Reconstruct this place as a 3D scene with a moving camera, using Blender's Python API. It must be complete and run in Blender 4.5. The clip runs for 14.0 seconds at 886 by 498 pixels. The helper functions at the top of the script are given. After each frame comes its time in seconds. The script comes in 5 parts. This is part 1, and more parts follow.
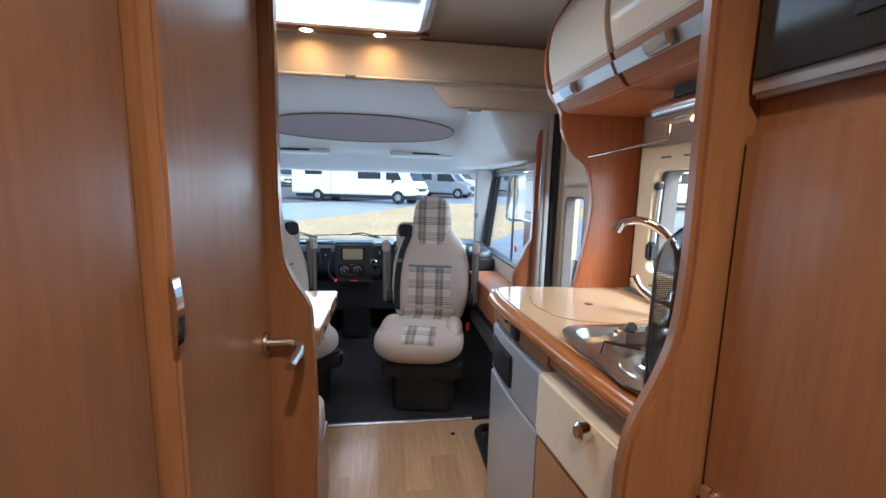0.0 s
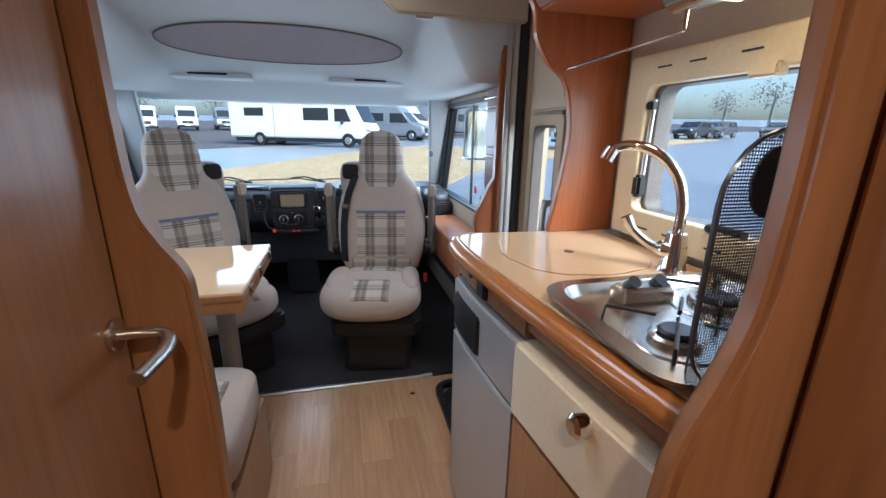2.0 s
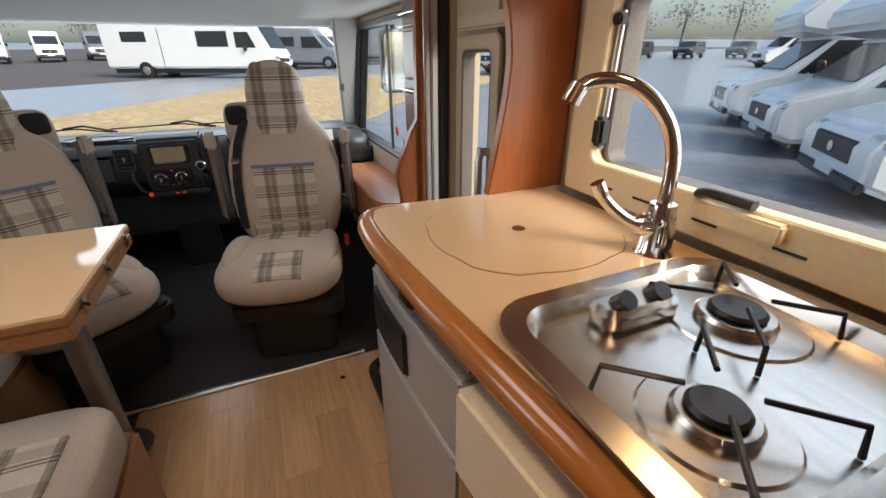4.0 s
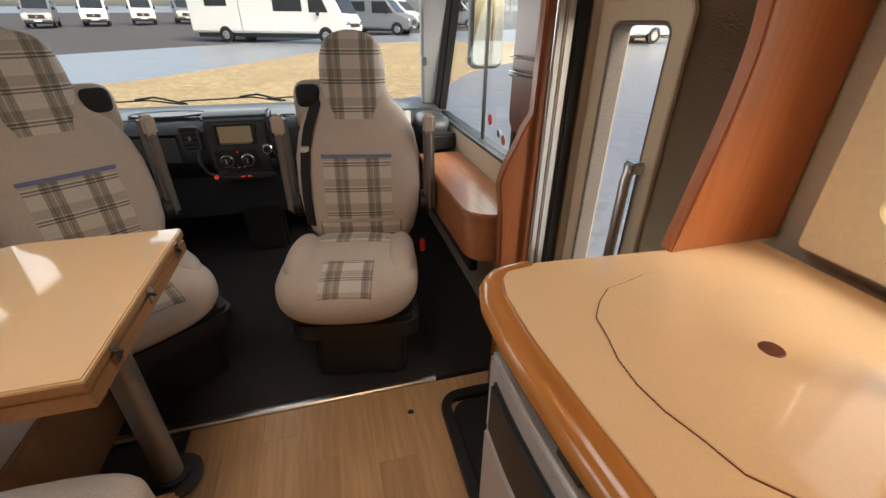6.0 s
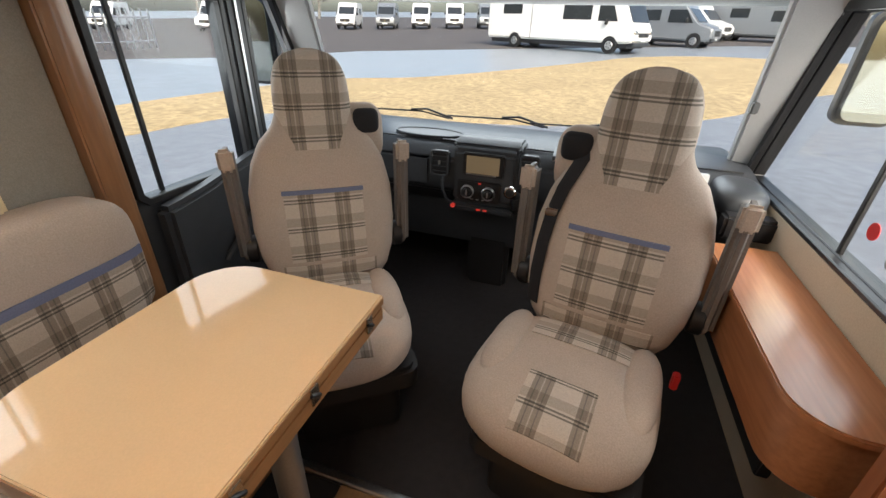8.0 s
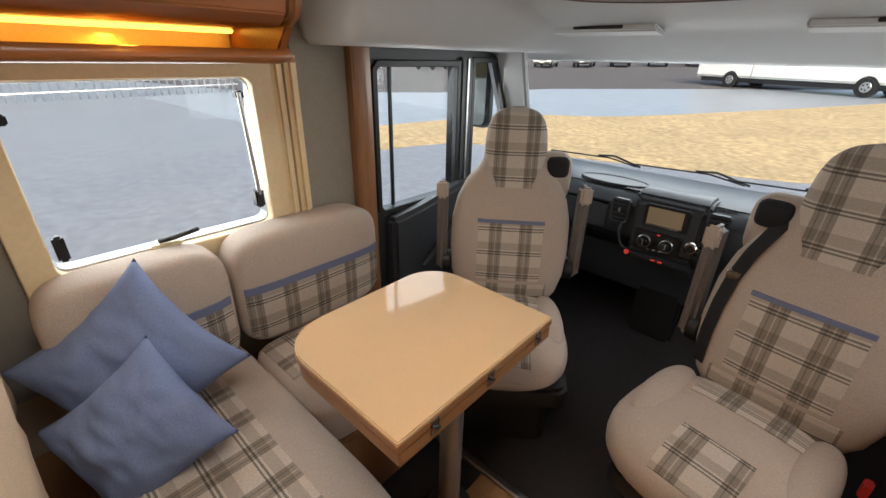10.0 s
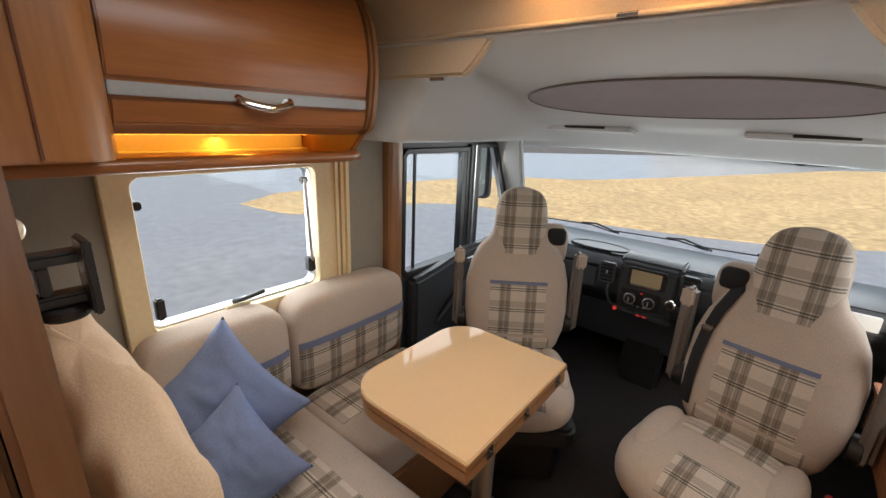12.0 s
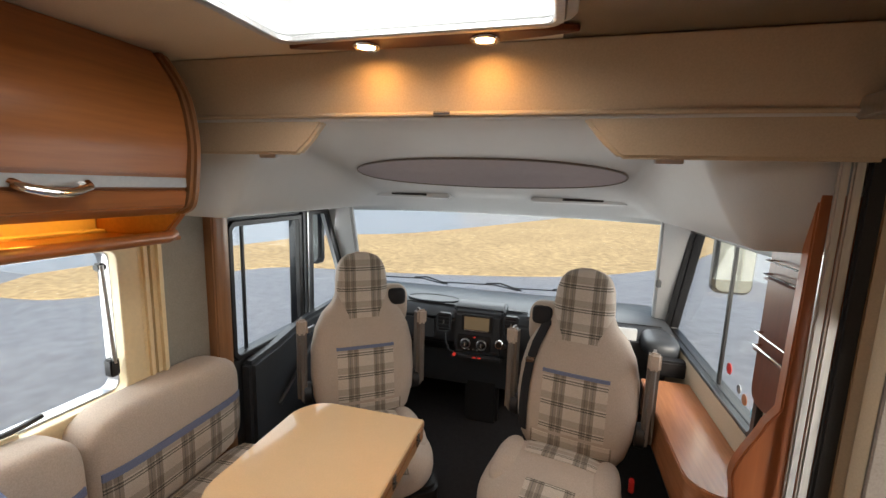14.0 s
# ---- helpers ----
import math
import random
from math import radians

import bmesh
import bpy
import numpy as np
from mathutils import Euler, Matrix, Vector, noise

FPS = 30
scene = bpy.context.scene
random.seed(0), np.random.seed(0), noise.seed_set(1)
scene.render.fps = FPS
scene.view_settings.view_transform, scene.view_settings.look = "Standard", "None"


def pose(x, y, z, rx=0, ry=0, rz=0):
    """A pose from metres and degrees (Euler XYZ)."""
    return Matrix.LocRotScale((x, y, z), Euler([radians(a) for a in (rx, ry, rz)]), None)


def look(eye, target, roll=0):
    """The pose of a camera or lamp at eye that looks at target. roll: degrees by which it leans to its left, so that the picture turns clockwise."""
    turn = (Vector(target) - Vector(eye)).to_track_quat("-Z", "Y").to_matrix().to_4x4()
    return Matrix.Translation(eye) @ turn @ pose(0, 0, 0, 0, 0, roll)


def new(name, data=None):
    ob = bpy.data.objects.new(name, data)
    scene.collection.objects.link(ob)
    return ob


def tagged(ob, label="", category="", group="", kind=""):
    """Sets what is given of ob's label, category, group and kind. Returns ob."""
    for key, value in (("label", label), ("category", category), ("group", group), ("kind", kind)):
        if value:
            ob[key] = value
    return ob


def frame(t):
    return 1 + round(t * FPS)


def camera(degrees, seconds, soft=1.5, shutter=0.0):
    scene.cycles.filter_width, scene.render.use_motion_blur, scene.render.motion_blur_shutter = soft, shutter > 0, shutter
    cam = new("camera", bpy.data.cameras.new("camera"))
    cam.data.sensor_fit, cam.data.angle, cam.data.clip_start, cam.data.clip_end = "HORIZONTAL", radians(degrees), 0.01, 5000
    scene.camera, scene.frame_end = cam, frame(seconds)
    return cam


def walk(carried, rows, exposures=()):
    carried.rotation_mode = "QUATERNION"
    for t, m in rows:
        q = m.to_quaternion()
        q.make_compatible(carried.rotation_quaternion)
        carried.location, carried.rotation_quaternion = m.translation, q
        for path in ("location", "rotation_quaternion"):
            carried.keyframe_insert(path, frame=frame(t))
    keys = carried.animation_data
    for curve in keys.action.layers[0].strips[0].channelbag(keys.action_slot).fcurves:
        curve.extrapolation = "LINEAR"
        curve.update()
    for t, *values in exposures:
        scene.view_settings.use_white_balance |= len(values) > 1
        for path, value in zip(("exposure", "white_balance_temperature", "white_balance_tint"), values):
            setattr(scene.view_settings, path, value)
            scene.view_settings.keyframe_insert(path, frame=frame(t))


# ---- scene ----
cam = camera(93.9, 14.0)
PATH = [
    (0, (0.154, 1.136, 1.244), (0.426, 3.096, 0.952), 1.4),
    (0.5, (0.166, 1.197, 1.236), (0.445, 3.148, 0.895), 1.3),
    (1, (0.181, 1.257, 1.225), (0.484, 3.191, 0.817), 1.3),
    (1.5, (0.186, 1.311, 1.215), (0.549, 3.22, 0.739), 1.2),
    (2, (0.212, 1.391, 1.192), (0.682, 3.256, 0.645), 0.9),
    (2.5, (0.236, 1.461, 1.19), (0.842, 3.266, 0.576), 0.8),
    (5, (0.385, 1.865, 1.208), (1.11, 3.477, 0.273), 0.3),
    (5.5, (0.356, 1.964, 1.209), (0.974, 3.61, 0.257), 0.3),
    (6, (0.333, 2.061, 1.213), (0.801, 3.753, 0.254), 0.4),
    (6.5, (0.328, 2.194, 1.231), (0.612, 3.927, 0.274), 0.7),
    (7, (0.332, 2.373, 1.25), (0.392, 4.13, 0.296), 1.3),
    (7.5, (0.309, 2.494, 1.25), (0.087, 4.244, 0.306), 1.8),
    (8, (0.278, 2.529, 1.27), (-0.252, 4.205, 0.316), 1.9),
    (8.5, (0.278, 2.508, 1.297), (-0.54, 4.054, 0.327), 2.0),
    (9, (0.303, 2.47, 1.304), (-0.746, 3.884, 0.355), 2.4),
    (11.5, (0.329, 2.068, 1.465), (-0.934, 3.466, 0.793), 2.8),
    (12, (0.328, 2.019, 1.474), (-0.86, 3.514, 0.883), 2.5),
    (12.5, (0.32, 1.989, 1.487), (-0.743, 3.603, 0.974), 2.4),
    (13, (0.304, 1.98, 1.505), (-0.589, 3.715, 1.065), 2.3),
    (13.5, (0.307, 1.966, 1.52), (-0.403, 3.799, 1.153), 2.1),
    (14, (0.3, 1.963, 1.524), (-0.211, 3.872, 1.22), 1.8),
]
walk(cam, [(t, look(eye, target, roll)) for t, eye, target, roll in PATH], [(0.0, 1.32, 5150, 7), (2.5, 1.05, 5300, 7), (5.0, 0.68, 7200, 14), (5.6, 0.72, 7200, 14), (7.0, 1.12, 7100, 13), (9.0, 0.98, 6900, 13), (11.5, 0.95, 7100, 14), (14.0, 0.93, 7100, 13)])

# ---- light ----
world = bpy.data.worlds.new("sky")
scene.world = world
world.use_nodes = True
wn = world.node_tree
sky = wn.nodes.new("ShaderNodeTexSky")
sky.sky_type, sky.sun_disc = "NISHITA", False
sky.sun_elevation, sky.sun_rotation = radians(38), radians(150)
sky.air_density, sky.dust_density = 1.0, 4.0
wn.nodes["Background"].inputs[1].default_value = 0.15
wn.links.new(sky.outputs[0], wn.nodes["Background"].inputs[0])
sun_data = bpy.data.lights.new("sun", "SUN")
sun_data.energy, sun_data.angle, sun_data.color = 1.5, radians(25), (1.0, 0.97, 0.92)
new("sun", sun_data).matrix_basis = look((20, -20, 30), (0, 8, 0))


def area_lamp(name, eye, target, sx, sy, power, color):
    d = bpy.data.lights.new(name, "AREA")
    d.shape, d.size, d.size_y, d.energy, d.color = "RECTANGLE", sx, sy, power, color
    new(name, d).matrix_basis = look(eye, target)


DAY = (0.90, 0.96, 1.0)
WARM = (1.0, 0.58, 0.24)
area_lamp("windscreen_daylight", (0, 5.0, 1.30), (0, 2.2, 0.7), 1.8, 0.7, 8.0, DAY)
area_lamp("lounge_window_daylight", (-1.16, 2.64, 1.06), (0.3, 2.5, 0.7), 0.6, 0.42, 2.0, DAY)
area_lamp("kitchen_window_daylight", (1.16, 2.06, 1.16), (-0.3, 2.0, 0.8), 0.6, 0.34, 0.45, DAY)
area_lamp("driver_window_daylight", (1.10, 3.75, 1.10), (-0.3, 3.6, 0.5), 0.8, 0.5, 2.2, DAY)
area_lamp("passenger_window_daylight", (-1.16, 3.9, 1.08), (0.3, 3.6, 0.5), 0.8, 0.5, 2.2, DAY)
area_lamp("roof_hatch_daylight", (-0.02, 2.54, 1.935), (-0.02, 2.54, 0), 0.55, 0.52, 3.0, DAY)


def spot_lamp(name, x, y, z, power, aim, cone=130, color=WARM):
    d = bpy.data.lights.new(name, "SPOT")
    d.energy, d.color, d.spot_size, d.spot_blend, d.shadow_soft_size = power, color, radians(cone), 1.0, 0.03
    new(name, d).matrix_basis = look((x, y, z), aim)


spot_lamp("spot_bulb", -0.158, 2.92, 1.835, 2.0, (-0.158, 3.12, 1.1), 165, (1.0, 0.47, 0.13))
spot_lamp("spot_bulb", 0.125, 2.92, 1.835, 2.0, (0.125, 3.12, 1.1), 165, (1.0, 0.47, 0.13))
spot_lamp("hood_bulb", 0.86, 1.98, 1.40, 1.3, (0.86, 1.98, 0))
# two added fill lamps brighten the corridor; no fitting is known there
spot_lamp("corridor_fill", 0.2, 1.0, 1.84, 20, (0.22, 1.0, 0), 160, (1.0, 0.70, 0.42))
spot_lamp("corridor_fill", 0.2, 0.1, 1.84, 20, (0.22, 0.1, 0), 160, (1.0, 0.70, 0.42))
area_lamp("shelf_light", (-1.0, 2.60, 1.400), (-0.98, 2.60, 1.2), 0.03, 0.66, 0.6, (1.0, 0.50, 0.07))

# ---- materials ----


def mat(name, base, rough=0.5, metal=0.0, coat=0.0):
    m = bpy.data.materials.new(name)
    m.use_nodes = True
    p = m.node_tree.nodes["Principled BSDF"]
    p.inputs["Base Color"].default_value = (*base, 1)
    p.inputs["Roughness"].default_value = rough
    p.inputs["Metallic"].default_value = metal
    p.inputs["Coat Weight"].default_value = coat
    p.inputs["Coat Roughness"].default_value = 0.12
    return m, m.node_tree, p


def noise_node(t, scale, stretch=(1, 1, 1), detail=5.0, per_object=False):
    tc = t.nodes.new("ShaderNodeTexCoord")
    mp = t.nodes.new("ShaderNodeMapping")
    mp.inputs["Scale"].default_value = stretch
    nz = t.nodes.new("ShaderNodeTexNoise")
    nz.inputs["Scale"].default_value, nz.inputs["Detail"].default_value = scale, detail
    t.links.new(tc.outputs["Object"], mp.inputs[0])
    if per_object:
        oi = t.nodes.new("ShaderNodeObjectInfo")
        sc = t.nodes.new("ShaderNodeMath")
        sc.operation = "MULTIPLY"
        sc.inputs[1].default_value = 37.0
        t.links.new(oi.outputs["Random"], sc.inputs[0])
        t.links.new(sc.outputs[0], mp.inputs["Location"])
    t.links.new(mp.outputs[0], nz.inputs["Vector"])
    return nz.outputs["Fac"]


def ramp(t, src, stops, mode="LINEAR"):
    r = t.nodes.new("ShaderNodeValToRGB")
    r.color_ramp.interpolation = mode
    e = r.color_ramp.elements
    while len(e) < len(stops):
        e.new(0.5)
    for el, (pos, col) in zip(e, stops):
        el.position, el.color = pos, (*col, 1)
    t.links.new(src, r.inputs[0])
    return r.outputs["Color"]


def mix(t, kind, fac, a, b):
    n = t.nodes.new("ShaderNodeMix")
    n.data_type, n.blend_type = "RGBA", kind
    for sock, v in ((n.inputs["Factor"], fac), (n.inputs["A"], a), (n.inputs["B"], b)):
        if isinstance(v, (int, float)):
            sock.default_value = v
        elif isinstance(v, tuple):
            sock.default_value = (*v, 1)
        else:
            t.links.new(v, sock)
    return n.outputs["Result"]


def bump(t, p, src, strength, dist=0.002):
    b = t.nodes.new("ShaderNodeBump")
    b.inputs["Strength"].default_value, b.inputs["Distance"].default_value = strength, dist
    t.links.new(src, b.inputs["Height"])
    t.links.new(b.outputs[0], p.inputs["Normal"])


def shade(c, k):
    return tuple(min(1.0, v * k) for v in c)


def mottled(name, base, rough=0.5, scale=60.0, var=0.25, bumpy=0.1, metal=0.0, coat=0.0, stretch=(1, 1, 1)):
    m, t, p = mat(name, base, rough, metal, coat)
    fine, big = noise_node(t, scale, stretch), noise_node(t, scale * 0.07, stretch, 3.0)
    a = ramp(t, fine, [(0.3, shade(base, 1 - var)), (0.7, shade(base, 1 + var))])
    b = ramp(t, big, [(0.3, (1 - var * 0.5,) * 3), (0.7, (1.0,) * 3)])
    t.links.new(mix(t, "MULTIPLY", 1.0, a, b), p.inputs["Base Color"])
    if bumpy:
        bump(t, p, fine, bumpy)
    return m


def wood(name, base, stretch, rough=0.33, var=0.12):
    m, t, p = mat(name, base, rough, 0, 0.15)
    fine = noise_node(t, 90, stretch, 6.0, True)
    figure = noise_node(t, 9, stretch, 3.0, True)
    a = ramp(t, fine, [(0.3, shade(base, 1 - var)), (0.7, shade(base, 1 + var))])
    b = ramp(t, figure, [(0.3, (0.88, 0.85, 0.82)), (0.7, (1.0, 1.0, 1.0))])
    oi = t.nodes.new("ShaderNodeObjectInfo")
    each = ramp(t, oi.outputs["Random"], [(0.0, (0.84, 0.82, 0.80)), (1.0, (1.0, 1.0, 1.0))])
    t.links.new(mix(t, "MULTIPLY", 1.0, mix(t, "MULTIPLY", 1.0, a, b), each), p.inputs["Base Color"])
    bump(t, p, fine, 0.06, 0.001)
    return m


CHERRY = (0.31, 0.155, 0.072)
wood_v = wood("cherry_upright_grain", CHERRY, (1, 1, 0.07))
wood_h = wood("cherry_long_grain", (0.36, 0.13, 0.036), (1, 0.07, 1))
wood_red = wood("pear_panel", (0.50, 0.17, 0.06), (1, 1, 0.07))
wood_dark = wood("dark_cherry", (0.16, 0.045, 0.022), (1, 1, 0.07))
wood_amber = wood("amber_cherry", (0.42, 0.18, 0.06), (1, 1, 0.07))
wood_post = wood("pear_post", (0.34, 0.115, 0.045), (1, 1, 0.07))
wood_shelf = wood("cherry_shelf", (0.42, 0.17, 0.075), (1, 0.08, 1), 0.25)
edge_wood = wood("varnished_edge", (0.48, 0.19, 0.05), (1, 0.08, 1), 0.15)
tan_front = wood("tan_front", (0.42, 0.22, 0.10), (1, 1, 0.08), 0.35)
cream_top = mottled("cream_laminate", (0.76, 0.53, 0.31), 0.06, 300, 0.03, 0.0)
cream_front = mottled("cream_front", (0.80, 0.70, 0.52), 0.3, 120, 0.04, 0.0)
gloss_cream = mottled("gloss_cream", (0.82, 0.74, 0.58), 0.08, 80, 0.02, 0.0, 0, 0.5)
table_wood = wood("table_edge_beech", (0.46, 0.235, 0.10), (1, 0.08, 1), 0.3)
leg_grey = mottled("grey_lacquered_tube", (0.30, 0.285, 0.265), 0.35, 150, 0.06, 0.02, 0.5)
plank_wood = wood("beech_plank", (0.60, 0.38, 0.20), (1, 0.06, 1), 0.32, 0.14)
lining = mottled("beige_wall_lining", (0.52, 0.43, 0.31), 0.8, 220, 0.06, 0.12)
grey_lining = mottled("grey_fabric_lining", (0.30, 0.28, 0.24), 0.9, 300, 0.12, 0.2)
window_cream = mottled("cream_window_plastic", (0.78, 0.64, 0.40), 0.4, 90, 0.04, 0.0)
ceiling_m = mottled("ceiling_lining", (0.70, 0.61, 0.48), 0.85, 250, 0.05, 0.1)
abs_white = mottled("moulded_white_plastic", (0.56, 0.58, 0.58), 0.55, 400, 0.04, 0.1)
oval_m = mottled("mauve_grey_fabric", (0.36, 0.33, 0.35), 0.9, 400, 0.1, 0.2)
carpet = mottled("black_carpet", (0.026, 0.024, 0.026), 0.95, 500, 0.5, 0.6)
rubber = mottled("black_rubber", (0.012, 0.012, 0.013), 0.6, 200, 0.3, 0.1)
plastic = mottled("dark_grey_plastic", (0.045, 0.050, 0.056), 0.42, 350, 0.2, 0.15)
plastic_dk = mottled("black_plastic", (0.014, 0.014, 0.015), 0.4, 200, 0.2, 0.05)
alu = mottled("aluminium", (0.62, 0.62, 0.62), 0.32, 150, 0.08, 0.03, 1.0, 0, (1, 1, 0.05))
steel = mottled("brushed_steel", (0.58, 0.55, 0.51), 0.26, 90, 0.06, 0.02, 1.0, 0, (1, 0.08, 1))
chrome = mat("chrome", (0.80, 0.79, 0.77), 0.06, 1.0)[0]
silver_strip = mottled("silver_strip", (0.40, 0.41, 0.41), 0.35, 100, 0.05, 0.0, 0.6)
fridge_m = mottled("silver_fridge_door", (0.50, 0.50, 0.50), 0.3, 120, 0.04, 0.0, 0.45)
fabric = mottled("beige_velour", (0.50, 0.42, 0.35), 0.95, 260, 0.10, 0.35)
tan_fabric = mottled("sand_velour", (0.66, 0.49, 0.33), 0.95, 260, 0.10, 0.35)
piping_m = mottled("blue_piping", (0.16, 0.19, 0.30), 0.8, 300, 0.1, 0.2)
blue_fabric = mottled("blue_cotton", (0.20, 0.27, 0.46), 0.9, 240, 0.12, 0.3)
taupe = mottled("taupe_plastic", (0.16, 0.14, 0.125), 0.55, 200, 0.15, 0.1)
strap_m = mottled("black_webbing", (0.012, 0.012, 0.014), 0.8, 300, 0.3, 0.3)
sticker_blue = mat("pale_blue_sticker", (0.20, 0.50, 0.65), 0.4)[0]
pillar_m = mottled("pale_grey_pillar_plastic", (0.48, 0.50, 0.51), 0.5, 300, 0.05, 0.08)
# grey-green darkening puts the ground's reflection into the mirror colour
mirror_m = mat("ground_toned_mirror", (0.30, 0.33, 0.31), 0.03, 1.0)[0]
red_m = mat("red_plastic", (0.6, 0.03, 0.03), 0.4)[0]
asphalt = mottled("wet_asphalt", (0.24, 0.25, 0.265), 0.34, 6, 0.2, 0.2)
wet_road = mottled("wet_pale_road", (0.30, 0.33, 0.36), 0.3, 2.5, 0.22, 0.1)
far_yard = mottled("far_yard_stone", (0.105, 0.092, 0.085), 0.8, 4, 0.25, 0.3)
gravel_m = mottled("yellow_gravel", (0.50, 0.375, 0.20), 0.95, 7, 0.32, 0.8)
van_white = mottled("white_van_paint", (0.76, 0.78, 0.78), 0.25, 2, 0.03, 0.0, 0, 0.3)
van_silver = mottled("silver_van_paint", (0.32, 0.34, 0.36), 0.3, 2, 0.04, 0.0, 0.5, 0.3)
van_dark = mottled("dark_car_paint", (0.05, 0.055, 0.065), 0.3, 2, 0.1, 0.0, 0.3, 0.3)
van_glass = mottled("tinted_glass", (0.03, 0.035, 0.04), 0.1, 3, 0.1, 0.0)
tyre_m = mottled("tyre_rubber", (0.015, 0.015, 0.016), 0.85, 60, 0.3, 0.2)
# skyline trees: distance haze is painted in as a lighter colour
leaf_m = mottled("hazed_bare_wood", (0.24, 0.23, 0.21), 0.9, 8, 0.4, 0.0)


def lamp_material(name, color, strength):
    m, t, p = mat(name, color, 0.4)
    p.inputs["Emission Color"].default_value = (*color, 1)
    p.inputs["Emission Strength"].default_value = strength
    return m


bulb_m = lamp_material("warm_bulb", (1.0, 0.72, 0.38), 9.0)
strip_light_m = lamp_material("yellow_strip_light", (1.0, 0.55, 0.08), 2.0)
screen_m = lamp_material("radio_screen", (0.16, 0.12, 0.07), 0.25)
red_led = lamp_material("red_led", (0.55, 0.04, 0.03), 0.3)


def pane_material(name, tint, gloss=True):
    m = bpy.data.materials.new(name)
    m.use_nodes = True
    t = m.node_tree
    t.nodes.remove(t.nodes["Principled BSDF"])
    tr, gl = t.nodes.new("ShaderNodeBsdfTransparent"), t.nodes.new("ShaderNodeBsdfGlossy")
    fr, mx, pw, sc = t.nodes.new("ShaderNodeLayerWeight"), t.nodes.new("ShaderNodeMixShader"), t.nodes.new("ShaderNodeMath"), t.nodes.new("ShaderNodeMath")
    tr.inputs[0].default_value = (*tint, 1)
    gl.inputs["Roughness"].default_value = 0.02
    fr.inputs[0].default_value = 0.5
    pw.operation, sc.operation = "POWER", "MULTIPLY_ADD"
    pw.inputs[1].default_value, sc.inputs[1].default_value, sc.inputs[2].default_value = 5.0, 0.45, 0.02
    t.links.new(fr.outputs["Facing"], pw.inputs[0])
    t.links.new(pw.outputs[0], sc.inputs[0])
    t.links.new(sc.outputs[0], mx.inputs[0])
    t.links.new(tr.outputs[0], mx.inputs[1])
    t.links.new(gl.outputs[0], mx.inputs[2])
    t.links.new(mx.outputs[0], t.nodes["Material Output"].inputs[0])
    return m


glass = pane_material("window_glass", (0.95, 0.98, 0.98))
frosted, ft, fp = mat("frosted_roof_pane", (0.86, 0.90, 0.94), 0.4)
ftl = ft.nodes.new("ShaderNodeBsdfTranslucent")
ftl.inputs[0].default_value = (0.30, 0.31, 0.32, 1)
ft.links.new(ftl.outputs[0], ft.nodes["Material Output"].inputs[0])
perforated, pt, pp = mat("perforated_blue_grey_metal", (0.05, 0.055, 0.075), 0.45, 0.3)


def plaid(name, u, v):
    """Woven check: broad grey bars one way, thin dark lines both ways."""
    m, t, p = mat(name, (0.5, 0.45, 0.4), 0.95)
    tc, sep = t.nodes.new("ShaderNodeTexCoord"), t.nodes.new("ShaderNodeSeparateXYZ")
    t.links.new(tc.outputs["Object"], sep.inputs[0])

    def wave(axis, period, shift=0.0):
        a, f = t.nodes.new("ShaderNodeMath"), t.nodes.new("ShaderNodeMath")
        a.operation, f.operation = "MULTIPLY_ADD", "FRACT"
        a.inputs[1].default_value, a.inputs[2].default_value = 1 / period, shift
        t.links.new(sep.outputs[axis], a.inputs[0])
        t.links.new(a.outputs[0], f.inputs[0])
        return f.outputs[0]
    W, G, D = (1, 1, 1), (0.47, 0.445, 0.42), (0.24, 0.26, 0.25)
    bars = ramp(t, wave(u, 0.122), [(0.0, W), (0.29, G), (0.37, D), (0.395, G), (0.49, (0.8, 0.79, 0.77)), (0.52, G), (0.60, D), (0.625, G), (0.71, W)], "CONSTANT")
    cross = ramp(t, wave(v, 0.098), [(0.0, W), (0.28, D), (0.33, W), (0.38, D), (0.44, W), (0.50, (0.7, 0.68, 0.66)), (0.80, W)], "CONSTANT")
    nz = noise_node(t, 350)
    yarn = ramp(t, nz, [(0.3, (0.50, 0.44, 0.37)), (0.7, (0.66, 0.59, 0.51))])
    c = mix(t, "MULTIPLY", 0.85, yarn, bars)
    t.links.new(mix(t, "MULTIPLY", 0.85, c, cross), p.inputs["Base Color"])
    bump(t, p, nz, 0.3)
    return m


plaid_xz, plaid_xy, plaid_yz = plaid("plaid_back", "X", "Z"), plaid("plaid_seat", "X", "Y"), plaid("plaid_sofa_back", "Y", "Z")

# ---- building helpers ----


def thing(name, label, category, at=(0, 0, 0), turn=0, group="", kind=""):
    ob = new(name)
    ob.empty_display_size = 0.1
    ob.matrix_basis = pose(*at, 0, 0, turn)
    return tagged(ob, label, category, group, kind)


def part(name, bm, material, parent=None, label="", local=False, smooth=40, shadow=True):
    """Links a bmesh as one mesh object. Shapes are in world metres unless local, then in the thing's own."""
    top = parent
    while top is not None and top.parent is not None:
        top = top.parent
    if top is not None and not local:
        bm.transform(top.matrix_basis.inverted())
    bmesh.ops.recalc_face_normals(bm, faces=bm.faces)
    me = bpy.data.meshes.new(name)
    bm.to_mesh(me)
    bm.free()
    me.materials.append(material)
    if smooth:
        me.shade_smooth()
        me.set_sharp_from_angle(angle=radians(smooth))
    ob = new(name, me)
    ob.parent = parent
    ob.visible_shadow = shadow
    return tagged(ob, label)


def single(name, bm, material, label, category, kind="", group="", **kw):
    return tagged(part(name, bm, material, None, "", **kw), label, category, group, kind)


